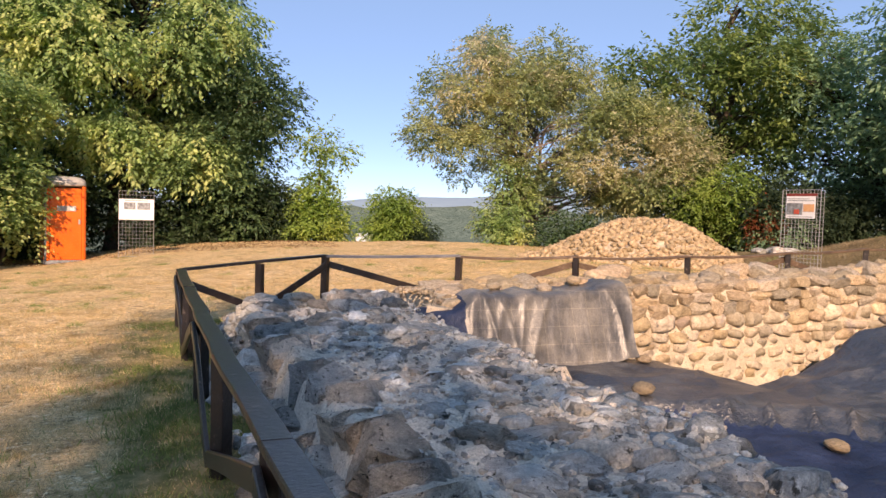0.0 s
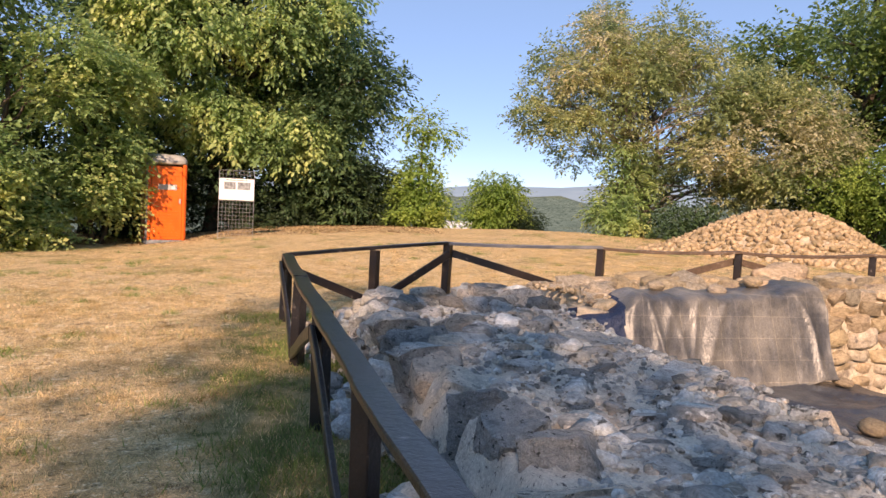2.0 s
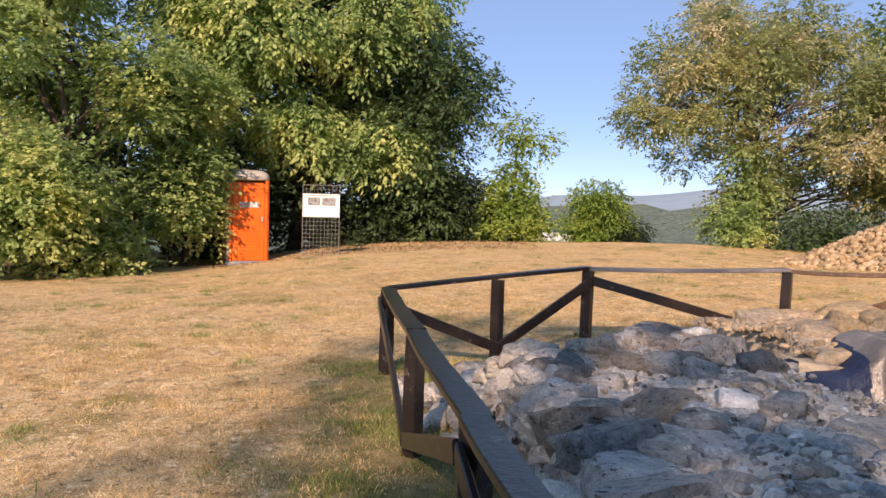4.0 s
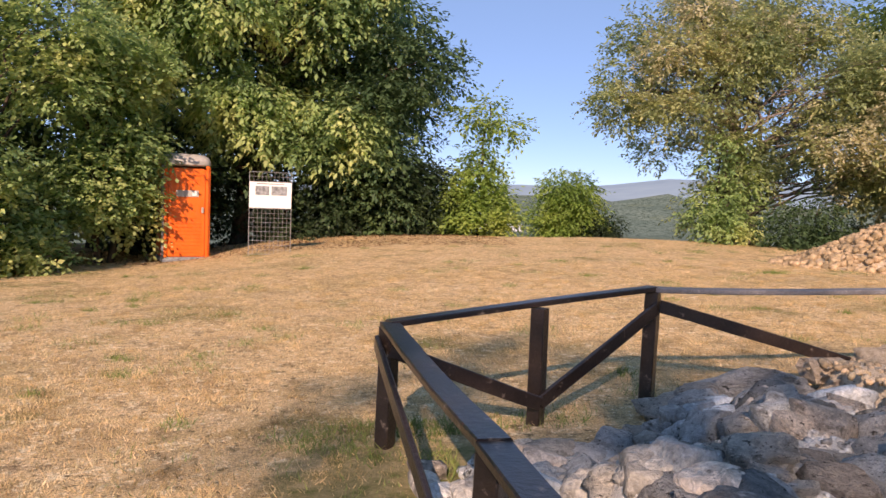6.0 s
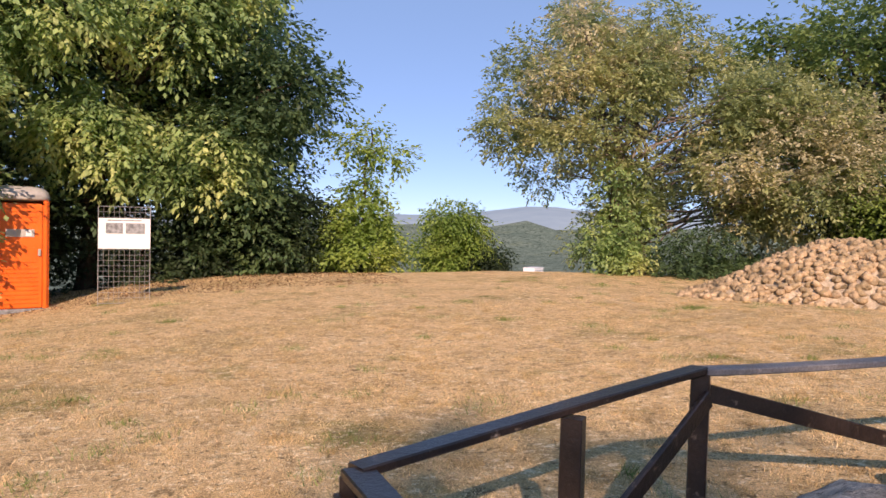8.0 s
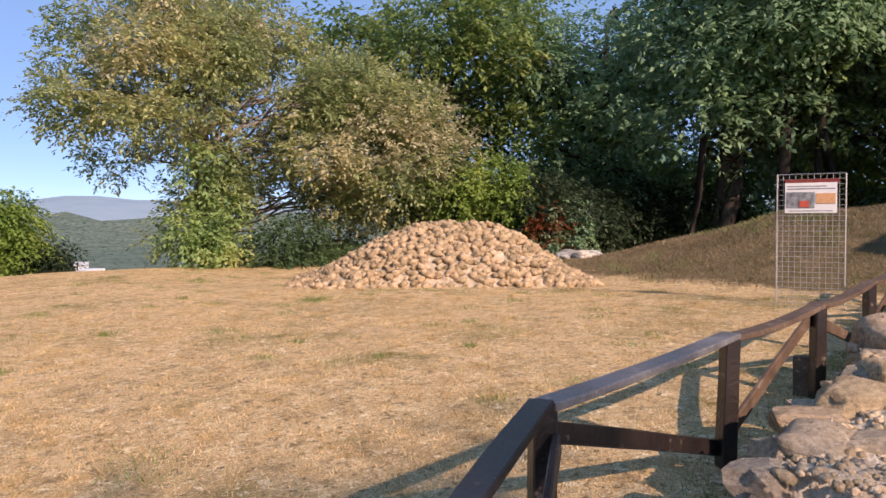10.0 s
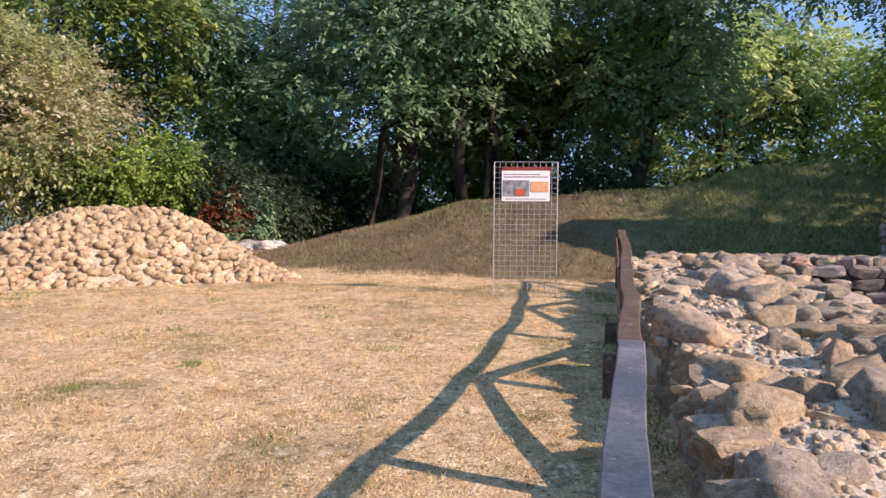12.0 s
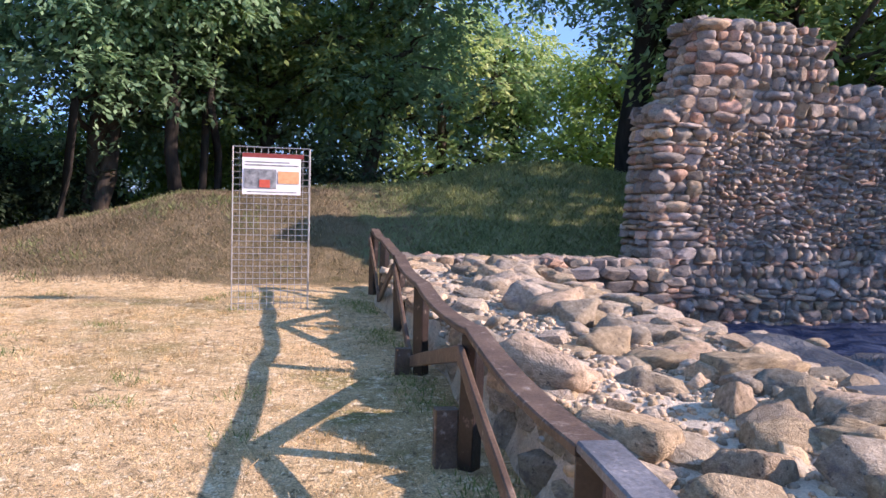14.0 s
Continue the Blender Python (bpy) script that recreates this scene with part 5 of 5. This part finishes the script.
# trees behind the walker, which shade the near wall
for k, (x, y, h, r_, n) in enumerate([(-8.9, -15.5, 14.7, 2.2, 9000), (-6.7, -15.4, 14.2, 1.7, 11000), (-4.9, -15.4, 11.8, 2.1, 5000), (-13.0, -14.0, 13.0, 2.4, 6000), (-1.5, -16.5, 10.5, 3.2, 16000), (-15.0, -4.0, 10.0, 3.0, 22000), (4.5, -17.0, 8.8, 3.2, 22000), (12.2, -4.6, 9.0, 2.6, 12000), (17.5, -3.5, 9.5, 2.7, 22000), (16.8, 0.4, 8.0, 2.4, 22000)]):
    tree("tall broadleaf tree behind the excavation", (x, y), blob_cloud(60 + k, x, y, h * 0.60, r_, r_, h * 0.36, 26, 1.1) + ([(-7.9, -11.6, 13.0, 0.8, 0.8, 0.6), (-6.9, -11.4, 13.4, 0.9, 0.7, 0.5), (-6.0, -11.7, 13.1, 0.8, 0.8, 0.6), (-7.4, -12.6, 13.4, 0.8, 0.8, 0.6), (-6.8, -13.2, 13.6, 0.9, 0.8, 0.6)] if k == 1 else []), n + 4000 * (k == 1), 0.20, M_LEAF_OAK, 160 + k, r0=0.25)

# pale boulders beyond the stone heap
for x, y, s in ((17.2, 17.6, 0.5), (17.6, 17.7, 0.7), (17.5, 17.2, 0.5), (17.0, 17.2, 0.4), (16.6, 17.5, 0.35)):
    me = R_BOULDER[int(x * 10) % 8].copy()
    me.materials.append(M_STONE)
    ob = tagged(new("boulder", me), "pale grey boulder lying on dry grass beyond the stone heap", "boulder", "boulders beyond the heap")
    ob.matrix_world = put(x, y, gz(x, y) + s * 0.15, s * 1.4, s, s * 0.6, pose(0, 0, 0, 0, 0, x * 77))

# ---- far buildings in the valley ----
BUILDINGS = [(441, 872, 30, 16, 6), (470, 845, 34, 18, 6), (422, 787, 30, 16, 6), (471, 800, 36, 18, 7), (437, 716, 26, 14, 5), (520, 900, 30, 16, 7), (400, 1390, 60, 24, 14), (430, 1340, 40, 20, 12), (560, 1000, 30, 18, 8), (340, 760, 26, 14, 6)]
for k, (px_, py_, w, d, h) in enumerate(BUILDINGS):
    h0 = gz(px_, py_)
    hb = thing("far_building", "pale flat-roofed valley building among trees", "building", "buildings in the valley", at=(px_, py_, h0))
    hb.rotation_euler.z = radians(-20 + 7 * k)
    bm = bmesh.new()
    box(bm, (0, 0, h / 2 - 1), (w, d, h + 2))
    part("wall", bm, M_WHITE, hb)
    bm = bmesh.new()
    box(bm, (0, 0, h + 0.25), (w + 1, d + 1, 0.5))
    part("roof", bm, M_WHITE, hb, "pale roof")
    for i in range(5):
        bm = bmesh.new()
        box(bm, (-w / 2 + w * (i + 0.5) / 5, -d / 2 - 0.03, h * 0.5), (w / 9, 0.1, h * 0.3))
        part("window", bm, M_PRINT_GREY, hb)


# ---- grass ----
def blades(name, xy, lo, hi, wide, mat, label, seed, lean=0.6):
    g = np.random.default_rng(seed)
    n = len(xy)
    z = ground_z(xy[:, 0], xy[:, 1])
    a = g.random(n) * 6.283
    h = lo + (hi - lo) * g.random(n) ** 2
    w = wide * (0.6 + 0.8 * g.random(n))
    l = lean * h * (0.3 + g.random(n))
    b = g.random(n) * 6.283
    p = np.stack([xy[:, 0], xy[:, 1], z - 0.004], 1)
    s = np.stack([np.cos(a) * w, np.sin(a) * w, 0 * w], 1)
    t = np.stack([np.cos(b) * l, np.sin(b) * l, h], 1)
    v = np.stack([p - s, p + s, p + t], 1).reshape(-1, 3)
    ob = part_mesh(name, mesh_np(name, v, np.arange(3 * n).reshape(-1, 3), mat), None)
    return tagged(ob, label, "grass", kind="stuff")


g = np.random.default_rng(3)


def scatter(n, x0, x1, y0, y1, centre=None, fall=None):
    xy = np.stack([g.uniform(x0, x1, n), g.uniform(y0, y1, n)], 1)
    if centre is not None:
        d = np.hypot(xy[:, 0] - centre[0], xy[:, 1] - centre[1])
        xy = xy[g.random(n) < np.exp(-d / fall)]
    x, y = xy.T
    keep = ~((x > 0.75) & (x < 13.4) & (y < 9.95)) & ((y - 28.3) + 0.36 * (x - 1) < 3)
    return xy[keep]


near = np.concatenate([scatter(260000, -6, 0.8, 1, 12, (-1, 5), 5.0), scatter(260000, -6, 14, 9.9, 19, (3, 12), 5.0), scatter(240000, -8, 18, 9.9, 28)])
near = near[(near[:, 0] < 17) & (wave(near[:, 0], near[:, 1], 2.3, 1) + 0.5 * wave(near[:, 0], near[:, 1], 6, 1) > g.uniform(-1.4, 0.6, len(near)))]
clump = []
for k in range(2200):
    c = (g.uniform(-5, 0.2), g.uniform(1, 12)) if k % 3 == 0 else (g.uniform(-3, 13), g.uniform(10.3, 20))
    clump.append(np.array(c) + g.normal(size=(60, 2)) * g.uniform(0.03, 0.09))
blades("straw_tufts", np.concatenate(clump), 0.015, 0.05, 0.0032, M_STRAW, "longer tufts of straw-dry grass", 14, 1.4)
blades("dry_grass", near, 0.01, 0.045, 0.0032, M_STRAW, "short straw-dry mown grass", 4, 0.9)
gr = scatter(190000, -1.1, 0.95, 0.5, 10.3)
gr = gr[g.random(len(gr)) < np.clip(0.12 + 1.1 * (gr[:, 0] + 0.25), 0.02, 0.6) * np.clip(0.3 + 0.6 * wave(gr[:, 0], gr[:, 1], 2.1) + 0.5 * wave(gr[:, 0], gr[:, 1], 6.3, 1), 0.02, 1)]
tuft = []
for k in range(170):
    c = (g.uniform(-4, 13), g.uniform(10.5, 24)) if k % 3 else (g.uniform(-5, 0), g.uniform(3, 18))
    tuft.append(np.array(c) + g.normal(size=(90, 2)) * g.uniform(0.05, 0.16))
tuft.append(np.array((8.7, 17.9)) + g.normal(size=(500, 2)) * 0.14)
strip = np.stack([g.uniform(1.0, 13.2, 6000), g.normal(10.12, 0.13, 6000)], 1)
strip = strip[wave(strip[:, 0], strip[:, 1], 3.0) > 0.0]
blades("green_grass", np.concatenate([gr, *tuft, strip[strip[:, 1] > 9.95]]), 0.02, 0.08, 0.004, M_GRASS, "sparse green grass tufts along the fence", 5, 0.8)
mb = np.stack([g.uniform(14, 21, 150000), g.uniform(2, 17, 150000)], 1)
mb = mb[(mb[:, 0] < 19.5) & (mb[:, 0] + sm(12, 17, mb[:, 1]) * -1.0 > 13.7 + g.exponential(0.5, len(mb)) + 0.4 * wave(mb[:, 0], mb[:, 1], 2.0))]
green = wave(mb[:, 0], mb[:, 1], 0.9, 2) * 0.5 + 0.4 * wave(mb[:, 0], mb[:, 1], 3.1, 1) + sm(11, 7, mb[:, 1]) * 1.6 - 0.8 > g.uniform(-0.6, 0.6, len(mb))
blades("bank_grass", mb[~green], 0.03, 0.09, 0.006, M_DULL_SHADED, "dry grass on the bank", 6, 1.1)
blades("bank_weeds", mb[green], 0.04, 0.13, 0.010, M_WEED, "low green weeds on the bank", 7, 1.0)
# straw and a red hose-like edge of dry leaves under the trees
lf = np.stack([g.uniform(-8, 6, 9000), g.uniform(24, 28, 9000)], 1)
blades("leaf_litter", lf, 0.01, 0.05, 0.02, M_LITTER, "fallen brown leaves under the trees", 8, 1.5)

# ---- the many stones, last ----
TOWER_PL.sort(key=lambda q: -q[1].to_scale().y * q[1].to_scale().z)
stones(tower, TOWER_PL, R_MIX, M_TOW, M_TOW_I)
stones(low_wall, LINK_PL, R_BLOCK, M_TOW, M_TOW_I)
stones(pile, PILE_PL[::-1], R_PILE, M_HEAP, M_HEAP_I)
